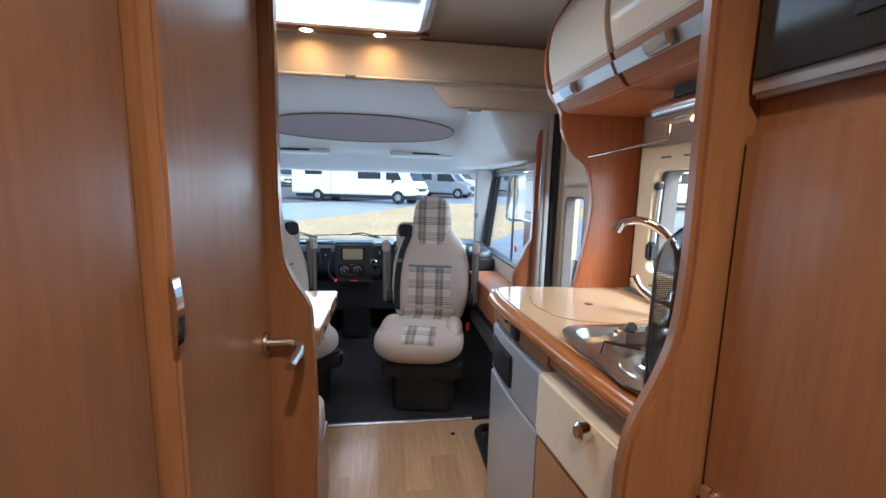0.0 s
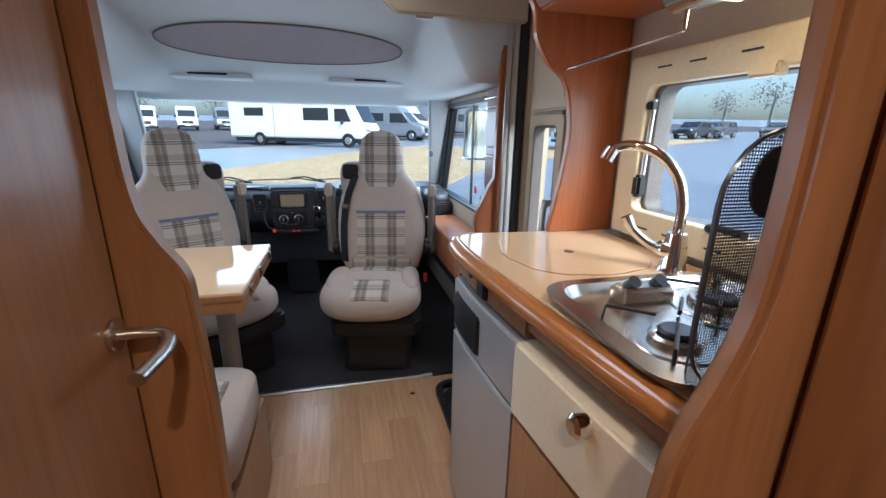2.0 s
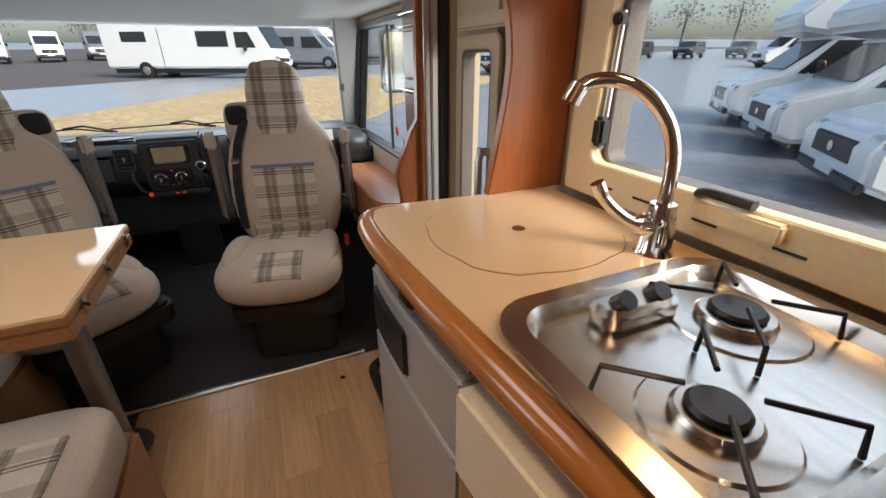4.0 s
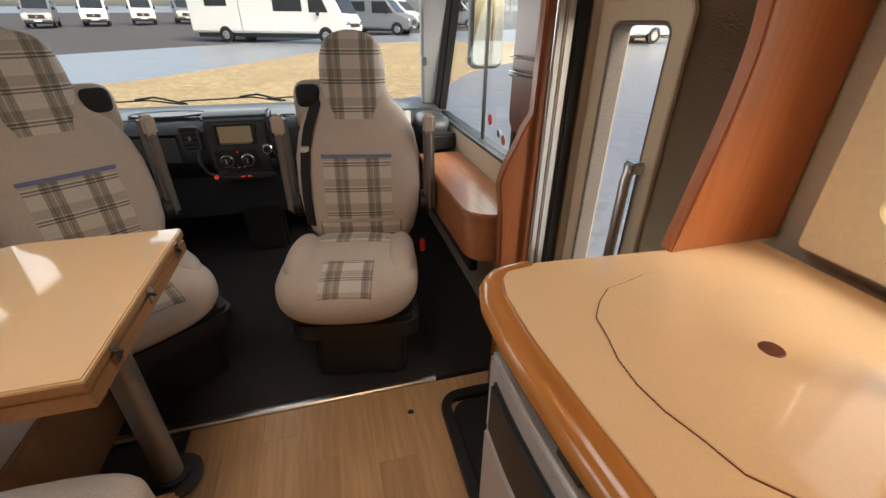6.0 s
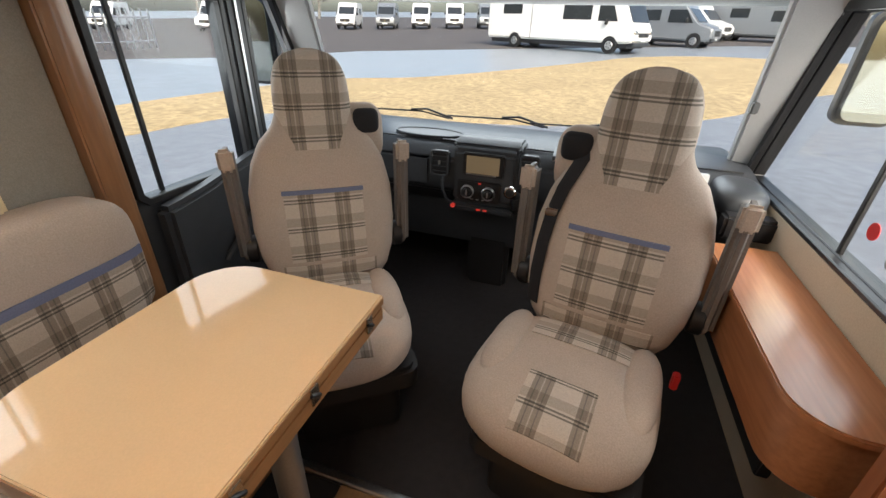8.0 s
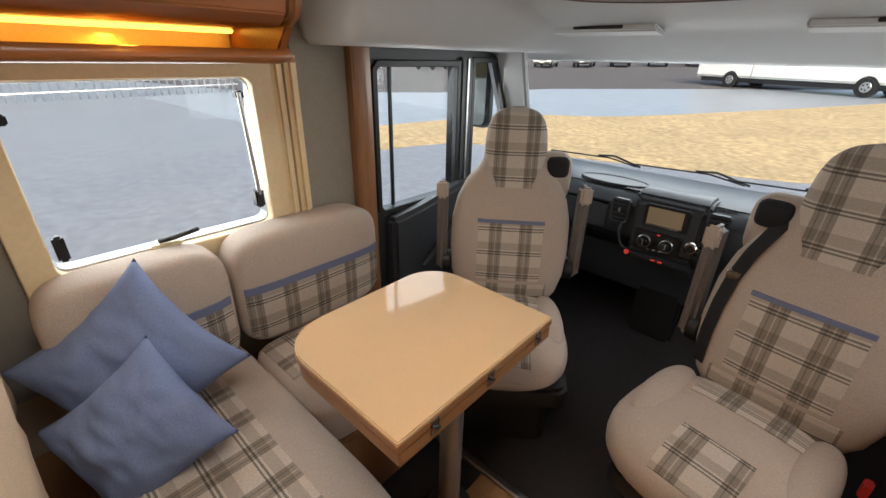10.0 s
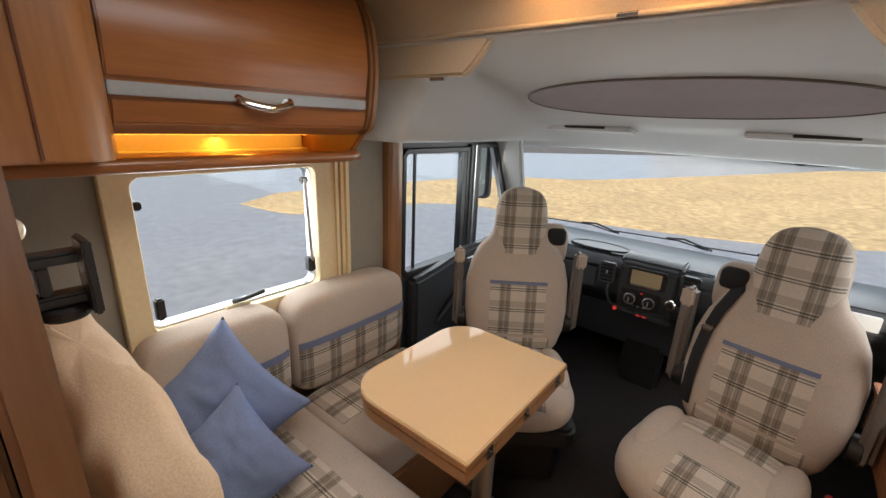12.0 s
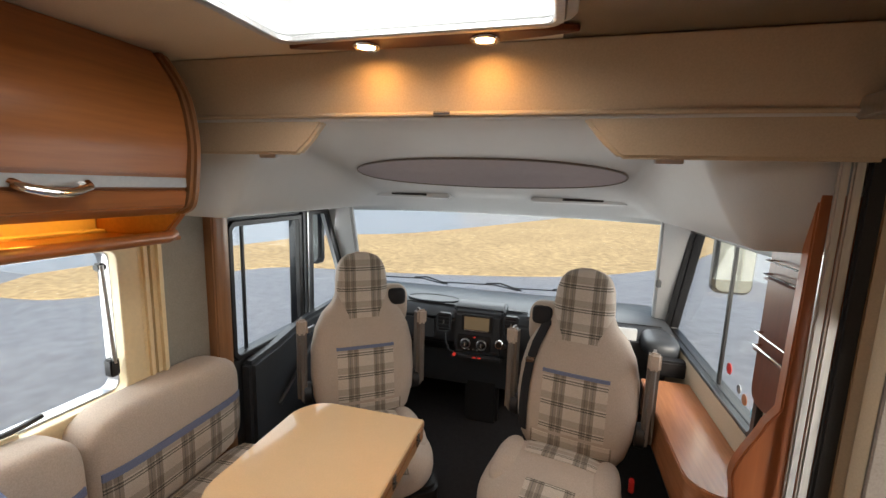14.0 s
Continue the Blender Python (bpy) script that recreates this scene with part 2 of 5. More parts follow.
def bevelled(bm, r, seg=2):
    if r:
        edges = [e for e in bm.edges if len(e.link_faces) == 2 and e.calc_face_angle(0) > 0.6]
        bmesh.ops.bevel(bm, geom=edges, offset=r, segments=seg, affect="EDGES", clamp_overlap=True)
    return bm


def box(x0, x1, y0, y1, z0, z1, r=0.003, seg=2, bm=None):
    b = bmesh.new()
    m = Matrix.Translation(((x0 + x1) / 2, (y0 + y1) / 2, (z0 + z1) / 2)) @ Matrix.Diagonal((abs(x1 - x0), abs(y1 - y0), abs(z1 - z0), 1))
    bmesh.ops.create_cube(b, size=1, matrix=m)
    bevelled(b, r, seg)
    return joined(bm, b)


def joined(bm, b):
    if bm is None:
        return b
    me = bpy.data.meshes.new("tmp")
    b.to_mesh(me)
    b.free()
    bm.from_mesh(me)
    bpy.data.meshes.remove(me)
    return bm


def prism(profile, axis, a0, a1, r=0.0, seg=2, bm=None):
    """A profile in the two other axes (in x, y, z order), drawn out along the axis."""
    b = bmesh.new()

    def place(p, a):
        return {"x": (a, p[0], p[1]), "y": (p[0], a, p[1]), "z": (p[0], p[1], a)}[axis]
    lo, hi = [b.verts.new(place(p, a0)) for p in profile], [b.verts.new(place(p, a1)) for p in profile]
    b.faces.new(lo)
    b.faces.new(hi[::-1])
    n = len(profile)
    for i in range(n):
        b.faces.new((lo[i], hi[i], hi[(i + 1) % n], lo[(i + 1) % n]))
    bmesh.ops.recalc_face_normals(b, faces=b.faces)
    bevelled(b, r, seg)
    return joined(bm, b)


def rounded(x0, x1, y0, y1, r, n=6):
    """A rounded rectangle; r is one radius or four: from low-x low-y, anticlockwise."""
    r = (r,) * 4 if isinstance(r, (int, float)) else r
    out = []
    for k, (cx, cy, sx, sy) in enumerate(((x0, y0, 1, 1), (x1, y0, -1, 1), (x1, y1, -1, -1), (x0, y1, 1, -1))):
        c = (cx + sx * r[k], cy + sy * r[k])
        for i in range(n + 1 if r[k] > 0 else 1):
            a = math.pi * (1 + k / 2) + (math.pi / 2) * i / n
            out.append((c[0] + r[k] * math.cos(a), c[1] + r[k] * math.sin(a)))
    return out


def curve2(points, n=8):
    """A smooth open line through the points."""
    pts = [Vector(p) for p in points]
    pts = [pts[0] * 2 - pts[1]] + pts + [pts[-1] * 2 - pts[-2]]
    out = []
    for i in range(1, len(pts) - 2):
        a, b, c, d = pts[i - 1:i + 3]
        for k in range(n):
            s = k / n
            out.append(0.5 * (2 * b + (c - a) * s + (2 * a - 5 * b + 4 * c - d) * s * s + (3 * b - a - 3 * c + d) * s ** 3))
    return out + [pts[-2]]


def tube(points, r, n=10, bm=None, flat=1.0):
    """A bar along a line; r may be a list; flat squeezes it."""
    pts = [Vector(p) for p in points]
    radii = r if isinstance(r, (list, tuple)) else [r] * len(pts)
    b = bmesh.new()
    rings, up = [], None
    for i, p in enumerate(pts):
        d = (pts[min(i + 1, len(pts) - 1)] - pts[max(i - 1, 0)]).normalized()
        if up is None:
            up = Vector((0, 0, 1)) if abs(d.z) < 0.9 else Vector((0, 1, 0))
        side = d.cross(up).normalized()
        up = side.cross(d).normalized()
        rings.append([b.verts.new(p + radii[i] * (side * math.cos(a) + up * math.sin(a) * flat)) for a in (2 * math.pi * k / n for k in range(n))])
    for ra, rb in zip(rings, rings[1:]):
        for k in range(n):
            b.faces.new((ra[k], ra[(k + 1) % n], rb[(k + 1) % n], rb[k]))
    b.faces.new(rings[0])
    b.faces.new(rings[-1][::-1])
    return joined(bm, b)


def disc(x, y, z0, z1, r, n=28, bevel=0.002, axis="z", bm=None):
    prof = [(x + r * math.cos(2 * math.pi * k / n), y + r * math.sin(2 * math.pi * k / n)) for k in range(n)]
    return prism(prof, axis, z0, z1, bevel, 1, bm)


def sgn_pow(v, p):
    return math.copysign(abs(v) ** p, v)


def soft(cx, cy, cz, a, b, c, p=4.0, n=28, wrinkle=0.0, bm=None):
    """A stuffed cushion: a rounded block with half sizes a, b, c."""
    m = bmesh.new()
    rows = n // 2
    grid = []
    for i in range(rows + 1):
        lat = -math.pi / 2 + math.pi * i / rows
        ring = []
        for k in range(n):
            lon = 2 * math.pi * k / n
            q = Vector((sgn_pow(math.cos(lat), 2 / p) * sgn_pow(math.cos(lon), 2 / p), sgn_pow(math.cos(lat), 2 / p) * sgn_pow(math.sin(lon), 2 / p), sgn_pow(math.sin(lat), 2 / p)))
            v = Vector((q.x * a, q.y * b, q.z * c))
            if wrinkle:
                v += q * wrinkle * noise.noise(v * 11 + Vector((cx, cy, cz)) * 7)
            ring.append(m.verts.new(Vector((cx, cy, cz)) + v))
        grid.append(ring)
    for ra, rb in zip(grid, grid[1:]):
        for k in range(n):
            m.faces.new((ra[k], ra[(k + 1) % n], rb[(k + 1) % n], rb[k]))
    bmesh.ops.remove_doubles(m, verts=m.verts, dist=1e-5)
    return joined(bm, m)


def patch(fn, u0, u1, v0, v1, nu=14, nv=14, thick=0.004, out=(0, -1, 0)):
    """A thin sheet laid on a surface given by fn(u, v)."""
    m = bmesh.new()
    o = Vector(out) * thick
    lay = []
    for k in (0, 1):
        lay.append([[m.verts.new(Vector(fn(u0 + (u1 - u0) * i / nu, v0 + (v1 - v0) * j / nv)) + o * k) for j in range(nv + 1)] for i in range(nu + 1)])
    for k in (0, 1):
        for i in range(nu):
            for j in range(nv):
                g = lay[k]
                m.faces.new((g[i][j], g[i + 1][j], g[i + 1][j + 1], g[i][j + 1]))
    rim = [(i, 0) for i in range(nu)] + [(nu, j) for j in range(nv)] + [(i, nv) for i in range(nu, 0, -1)] + [(0, j) for j in range(nv, 0, -1)]
    for (a, b), (c, d) in zip(rim, rim[1:] + rim[:1]):
        m.faces.new((lay[0][a][b], lay[0][c][d], lay[1][c][d], lay[1][a][b]))
    return m


def wall_with_holes(axis, a0, a1, u0, u1, z0, z1, holes):
    """An upright wall across 'axis' between a0 and a1, along u, with openings (ua, ub, za, zb) that go through."""
    us = sorted({u0, u1, *[h[0] for h in holes], *[h[1] for h in holes]})
    zs = sorted({z0, z1, *[h[2] for h in holes], *[h[3] for h in holes]})
    m = bmesh.new()
    for ua, ub in zip(us, us[1:]):
        for za, zb in zip(zs, zs[1:]):
            um, zm = (ua + ub) / 2, (za + zb) / 2
            if any(h[0] < um < h[1] and h[2] < zm < h[3] for h in holes):
                continue
            m = box(a0, a1, ua, ub, za, zb, 0, 2, m) if axis == "x" else box(ua, ub, a0, a1, za, zb, 0, 2, m)
    bmesh.ops.remove_doubles(m, verts=m.verts, dist=1e-5)
    seen = {}
    for f in m.faces:
        c = f.calc_center_median()
        seen.setdefault((round(c.x, 4), round(c.y, 4), round(c.z, 4)), []).append(f)
    bmesh.ops.delete(m, geom=[f for fs in seen.values() if len(fs) > 1 for f in fs], context="FACES")
    return m


def frame_ring(axis, a0, a1, u0, u1, z0, z1, w, r=0.02, ro=0.03, bm=None):
    """A rounded frame: outer rectangle u0..u1, z0..z1, bars w wide."""
    inner, outer = rounded(u0 + w, u1 - w, z0 + w, z1 - w, r), rounded(u0, u1, z0, z1, ro)
    b = bmesh.new()

    def place(p, a):
        return {"x": (a, p[0], p[1]), "y": (p[0], a, p[1]), "z": (p[0], p[1], a)}[axis]
    v = [[b.verts.new(place(p, a)) for p in loop] for a in (a0, a1) for loop in (inner, outer)]
    n = len(inner)
    for i in range(n):
        j = (i + 1) % n
        b.faces.new((v[0][i], v[0][j], v[1][j], v[1][i]))
        b.faces.new((v[2][i], v[2][j], v[3][j], v[3][i]))
        b.faces.new((v[0][i], v[0][j], v[2][j], v[2][i]))
        b.faces.new((v[1][i], v[1][j], v[3][j], v[3][i]))
    bmesh.ops.recalc_face_normals(b, faces=b.faces)
    bevelled(b, 0.003, 1)
    return joined(bm, b)



def poly_ring(axis, a0, a1, outer, w, bm=None):
    """A frame along a convex anticlockwise outline, bars w wide."""
    n = len(outer)
    pts = [Vector(p) for p in outer]
    inner = []
    for i in range(n):
        d0, d1 = (pts[i] - pts[i - 1]).normalized(), (pts[(i + 1) % n] - pts[i]).normalized()
        n0, n1 = Vector((-d0.y, d0.x)), Vector((-d1.y, d1.x))
        inner.append(pts[i] + (n0 + n1) * (w / (1 + n0.dot(n1))))
    b = bmesh.new()

    def place(p, a):
        return {"x": (a, p[0], p[1]), "y": (p[0], a, p[1]), "z": (p[0], p[1], a)}[axis]
    v = [[b.verts.new(place(p, a)) for p in loop] for a in (a0, a1) for loop in (inner, pts)]
    for i in range(n):
        j = (i + 1) % n
        for p, q in ((0, 1), (2, 3), (0, 2), (1, 3)):
            b.faces.new((v[p][i], v[p][j], v[q][j], v[q][i]))
    bmesh.ops.recalc_face_normals(b, faces=b.faces)
    bevelled(b, 0.003, 1)
    return joined(bm, b)


# ---- structure of the motorhome ----
LX, RX, CZ = -1.06, 1.04, 1.86
floor_ob = single("floor", box(LX - 0.05, RX + 0.05, -0.7, 3.19, -0.06, -0.012, 0), plastic, "dark subfloor under pale beech planks", "floor", "structure")
single("cab_floor", box(-1.02, 0.97, 3.20, 4.94, -0.06, 0.004, 0), carpet, "black carpet over the cab floor", "floor", "structure")
single("wall_left", wall_with_holes("x", LX - 0.05, LX, -0.7, 3.385, 0, CZ, [(2.35, 2.935, 0.825, 1.29)]), lining, "beige lined side wall with a wide window", "wall", "structure")
single("wall_left_cab", wall_with_holes("x", -1.09, -1.04, 3.385, 4.95, -0.06, CZ, [(3.425, 3.905, 0.735, 1.325), (4.03, 4.50, 0.735, 1.345), (4.50, 4.95, 0.75, CZ)]), plastic, "black plastic lined cab wall on the passenger side", "wall", "structure")
single("wall_right", wall_with_holes("x", RX, RX + 0.05, -0.7, 3.12, 0, CZ, [(1.74, 2.38, 0.98, 1.32), (2.60, 3.06, 0.0, 1.68)]), lining, "beige lined side wall with kitchen window and entry doorway", "wall", "structure")
single("wall_right_cab", wall_with_holes("x", 0.96, 1.01, 3.13, 4.95, -0.06, CZ, [(3.39, 4.50, 0.765, 1.345), (4.50, 4.95, 0.75, CZ)]), lining, "beige lined cab wall beside the driver's seat", "wall", "structure")
single("wall_rear", box(LX, RX, -0.75, -0.7, 0, CZ, 0), wood_v, "cherry wood rear wall of the corridor", "wall", "structure")
single("wall_front", box(-1.04, 0.96, 4.95, 5.0, -0.06, 0.75, 0), plastic, "dark bulkhead under the windscreen", "wall", "structure")
ceil = wall_with_holes("y", 0, 0.05, -1.11, 1.09, -0.75, 4.62, [(-0.33, 0.29, 2.26, 2.83)])
ceil.transform(Matrix(((1, 0, 0, 0), (0, 0, 1, 0), (0, 1, 0, CZ), (0, 0, 0, 1))))
single("ceiling", ceil, ceiling_m, "pale lined ceiling with a roof hatch opening", "ceiling", "structure")

# windows
lw = thing("window_1", "hinged acrylic side window in a cream plastic frame", "window", (LX, 2.68, 0.88), kind="structure")
part("window_frame", frame_ring("x", LX + 0.002, LX + 0.04, 2.285, 3.0, 0.755, 1.36, 0.068, 0.03, 0.02), window_cream, lw)
part("reveal", frame_ring("x", LX - 0.049, LX + 0.004, 2.342, 2.943, 0.817, 1.298, 0.012, 0.03), alu, lw)
part("pane", box(LX - 0.035, LX - 0.03, 2.35, 2.935, 0.825, 1.29, 0), glass, lw, shadow=False)
part("stay", tube([(LX + 0.03, 2.89, 1.25), (LX + 0.035, 2.90, 0.93)], 0.007), alu, lw)
part("stay_joint", box(LX + 0.005, LX + 0.04, 2.885, 2.915, 0.885, 0.945, 0.006), plastic_dk, lw)
part("stay_joint", box(LX + 0.005, LX + 0.035, 2.88, 2.905, 1.23, 1.255, 0.005), plastic_dk, lw)
part("stay_joint", box(LX + 0.005, LX + 0.035, 2.365, 2.39, 0.86, 0.93, 0.006), plastic_dk, lw)
part("stay_joint", box(LX + 0.005, LX + 0.03, 2.355, 2.375, 1.20, 1.225, 0.004), plastic_dk, lw)
part("latch", tube(curve2([(LX + 0.025, 2.59, 0.853), (LX + 0.05, 2.62, 0.862), (LX + 0.045, 2.69, 0.868)]), 0.011, flat=0.7), plastic_dk, lw)
part("latch_base", box(LX + 0.02, LX + 0.045, 2.56, 2.64, 0.826, 0.846, 0.004), window_cream, lw)
part("blind_cassette", box(LX + 0.002, LX + 0.05, 3.0, 3.035, 0.76, 1.37, 0.012), window_cream, lw)
part("blind_cassette", box(LX + 0.002, LX + 0.06, 3.04, 3.082, 0.76, 1.37, 0.015), window_cream, lw)

kw = thing("window_2", "kitchen window in a cream plastic frame with black stays", "window", (RX, 2.06, 0.95), kind="structure")
part("window_frame", frame_ring("x", RX - 0.035, RX - 0.002, 1.66, 2.46, 0.915, 1.39, 0.075, 0.025, 0.012), window_cream, kw)
part("reveal", frame_ring("x", RX - 0.004, RX + 0.049, 1.735, 2.385, 0.975, 1.325, 0.014, 0.03), taupe, kw)
part("pane", box(RX + 0.03, RX + 0.035, 1.74, 2.38, 0.985, 1.315, 0), glass, kw, shadow=False)
part("stay", tube([(RX - 0.01, 2.378, 1.28), (RX - 0.02, 2.376, 1.02)], 0.007), alu, kw)
part("stay_joint", box(RX - 0.04, RX - 0.01, 2.36, 2.39, 1.025, 1.085, 0.007), plastic_dk, kw)
part("stay_joint", box(RX - 0.03, RX - 0.008, 2.362, 2.387, 1.255, 1.275, 0.004), plastic_dk, kw)
part("latch", tube(curve2([(RX - 0.02, 2.13, 0.985), (RX - 0.045, 2.10, 1.0), (RX - 0.04, 2.03, 0.998)]), 0.012, flat=0.7), plastic_dk, kw)
part("latch", box(RX - 0.05, RX - 0.02, 1.78, 1.80, 1.25, 1.31, 0.005), plastic_dk, kw)
for y in (2.33, 2.23, 2.10, 1.97, 1.84):
    part("slot", box(RX - 0.0375, RX - 0.034, y - 0.022, y + 0.022, 0.945, 0.949, 0), plastic_dk, kw)
    part("slot", box(RX - 0.0375, RX - 0.034, y - 0.022, y + 0.022, 1.352, 1.356, 0), plastic_dk, kw)
part("blind_clip", box(RX - 0.055, RX - 0.03, 1.98, 2.12, 0.955, 0.985, 0.004), window_cream, kw)
part("blind_clip", box(RX - 0.05, RX - 0.02, 2.03, 2.09, 1.30, 1.325, 0.004), window_cream, kw)

pw = thing("window_3", "black framed cab side window with a divider", "window", (-1.06, 3.9, 0.74), kind="structure")
part("window_frame", poly_ring("x", -1.05, -1.022, [(3.43, 0.715), (3.915, 0.715), (3.925, 0.725), (3.925, 1.345), (3.43, 1.345), (3.40, 1.315), (3.40, 0.745)], 0.025), plastic_dk, pw)
part("window_frame", poly_ring("x", -1.05, -1.022, [(4.01, 0.715), (4.505, 0.715), (4.205, 1.36), (4.01, 1.36)], 0.024), plastic_dk, pw)
part("mullion", box(-1.05, -1.018, 3.926, 4.009, 0.715, 1.36, 0.006), plastic, pw)
part("mullion_trim", box(-1.017, -1.012, 3.962, 3.974, 0.72, 1.355, 0.001), alu, pw)
part("pane", box(-1.066, -1.062, 3.425, 3.905, 0.735, 1.325, 0), glass, pw, shadow=False)
part("pane", prism([(4.03, 0.735), (4.48, 0.735), (4.195, 1.345), (4.03, 1.345)], "x", -1.066, -1.062), glass, pw, shadow=False)
part("corner_panel", prism([(4.205, 1.344), (4.498, 1.344), (4.498, 0.736), (4.485, 0.736)], "x", -1.085, -1.043), abs_white, pw)
part("divider", box(-1.058, -1.046, 3.50, 3.516, 0.74, 1.32, 0.002), plastic_dk, pw)
dw = thing("window_4", "black framed sliding driver's window", "window", (0.98, 3.75, 0.79), kind="structure")
d_line = [(3.41, 0.742), (4.51, 0.742), (4.235, 1.365), (3.37, 1.365), (3.37, 0.79), (3.38, 0.76)]
part("window_frame", poly_ring("x", 0.942, 0.968, d_line, 0.028), plastic_dk, dw)
part("reveal", poly_ring("x", 0.969, 1.012, d_line, 0.030), plastic_dk, dw)
part("pane", prism([(3.39, 0.765), (4.485, 0.765), (4.235, 1.345), (3.39, 1.345)], "x", 0.985, 0.989), glass, dw, shadow=False)
part("corner_panel", prism([(4.245, 1.344), (4.498, 1.344), (4.498, 0.766), (4.49, 0.766)], "x", 0.963, 1.005), abs_white, dw)
part("divider", box(0.972, 0.984, 3.755, 3.772, 0.77, 1.34, 0.002), plastic_dk, dw)
for y, z, rr, c in ((3.70, 0.865, 0.022, red_m), (3.60, 0.83, 0.016, van_silver), (3.55, 0.815, 0.02, wood_red), (3.47, 0.80, 0.024, sticker_blue)):
    part("sticker", disc(y, z, 0.9825, 0.9845, rr, 16, 0, "x"), c, dw)


def screen(u, v):
    """The bowed windscreen: u across, v up."""
    y_mid, y_side = 4.95 - 0.40 * v, 4.54 - 0.29 * v
    return (-0.035 + u * (0.965 - 0.075 * v), y_mid + (y_side - y_mid) * abs(u) ** 2.4, 0.765 + 0.60 * v)


ws = thing("windscreen", "wide raked windscreen with grey pillars", "window", (0, 4.6, 1.1), kind="structure")
part("pane", patch(screen, -1, 1, 0, 1, 28, 6, 0.004, (0, 1, 0)), glass, ws, shadow=False)
for s in (-1, 1):
    wall_x = -1.036 if s < 0 else 0.956
    m = bmesh.new()
    quads = []
    for v in (-0.02, 0.5, 1.06):
        a, b = Vector(screen(s * 0.955, v)), Vector(screen(s * 1.0, v))
        yb = 4.50 - 0.30 * v
        quads.append([m.verts.new(p) for p in ((a.x, a.y - 0.012, a.z), (a.x + s * 0.005, a.y - 0.05, a.z), (wall_x, yb, a.z), (wall_x, b.y + 0.03, a.z))])
    for qa, qb in zip(quads, quads[1:]):
        for k in range(4):
            m.faces.new((qa[k], qa[(k + 1) % 4], qb[(k + 1) % 4], qb[k]))
    m.faces.new(quads[0])
    m.faces.new(quads[-1][::-1])
    bmesh.ops.recalc_face_normals(m, faces=m.faces)
    part("pillar", bevelled(m, 0.008), pillar_m, ws)
    c = Vector(screen(s * 0.965, 0.45))
    part("blind_catch", box(c.x - 0.012, c.x + 0.012, c.y - 0.075, c.y - 0.045, c.z - 0.02, c.z + 0.02, 0.004), plastic, ws)
part("header", box(-1.04, 0.96, 4.575, 4.62, 1.365, 1.858, 0.004), abs_white, ws)
for x in (-0.62, -0.06, 0.42):
    part("wiper", tube([(x - 0.42, 4.925, 0.80), (x - 0.03, 4.955, 0.806), (x + 0.14, 4.965, 0.775)], 0.0045), plastic_dk, ws)
    part("wiper_arm", tube([(x - 0.10, 4.95, 0.812), (x, 4.955, 0.822), (x + 0.16, 4.975, 0.775)], 0.006), plastic_dk, ws)
single("bonnet", prism([(5.0, 0.45), (5.0, 0.745), (5.10, 0.70), (5.16, 0.5)], "x", -0.98, 0.92, 0.03), van_white, "white front body below the windscreen", "bodywork", "structure")

# roof hatch
rh = thing("roof_hatch", "white framed roof hatch with a frosted pane", "roof hatch", (-0.02, 2.545, CZ), kind="structure")
part("hatch_frame", frame_ring("z", CZ - 0.018, CZ + 0.09, -0.355, 0.315, 2.235, 2.855, 0.035, 0.03, 0.05), abs_white, rh)
part("hatch_frame", frame_ring("z", CZ - 0.032, CZ - 0.018, -0.335, 0.295, 2.255, 2.835, 0.02, 0.025, 0.04), alu, rh)
part("pane", box(-0.33, 0.29, 2.26, 2.83, CZ + 0.10, CZ + 0.106, 0), frosted, rh)
lp = thing("lamp_plate", "leaf-shaped cherry lamp plate with two lit spots", "ceiling light", (-0.02, 2.92, CZ))
leaf = [(-0.02 + 0.345 * math.cos(a), 2.912 + 0.042 * sgn_pow(math.sin(a), 1.6)) for a in (2 * math.pi * k / 40 for k in range(40))]
part("plate", prism(leaf, "z", CZ - 0.014, CZ - 0.0005, 0.002, 1), wood_dark, lp)
for x in (-0.158, 0.125):
    part("ring", frame_ring("z", CZ - 0.022, CZ - 0.014, x - 0.032, x + 0.032, 2.884, 2.948, 0.008, 0.023, 0.031), chrome, lp)
    part("bulb", disc(x, 2.916, CZ - 0.0185, CZ - 0.0145, 0.022), bulb_m, lp)

# floor planks, strip, step
strip = single("threshold_strip", prism([(3.185, -0.01), (3.215, -0.01), (3.215, 0.006), (3.208, 0.011), (3.19, 0.011), (3.185, 0.006)], "x", -0.98, 0.62), alu, "aluminium strip where wood floor meets cab carpet", "trim", "structure")
single("floor_screw", disc(0.496, 3.063, 0.0, 0.004, 0.012), steel, "small metal floor cap in the planks", "floor cap")
single("entry_step", frame_ring("z", 0.001, 0.03, 0.60, 1.0, 2.62, 3.10, 0.035, 0.03, 0.08), plastic_dk, "black moulded entry step surround", "step")
single("step_mat", prism(rounded(0.64, 0.97, 2.66, 3.06, 0.06), "z", 0.0, 0.008), rubber, "ribbed black rubber mat in the entry step", "mat")
single("trim_right_sill", box(0.94, 0.959, 3.14, 4.3, 0.60, 0.76, 0.004), lining, "beige sill lining under the driver's window", "trim", "structure")

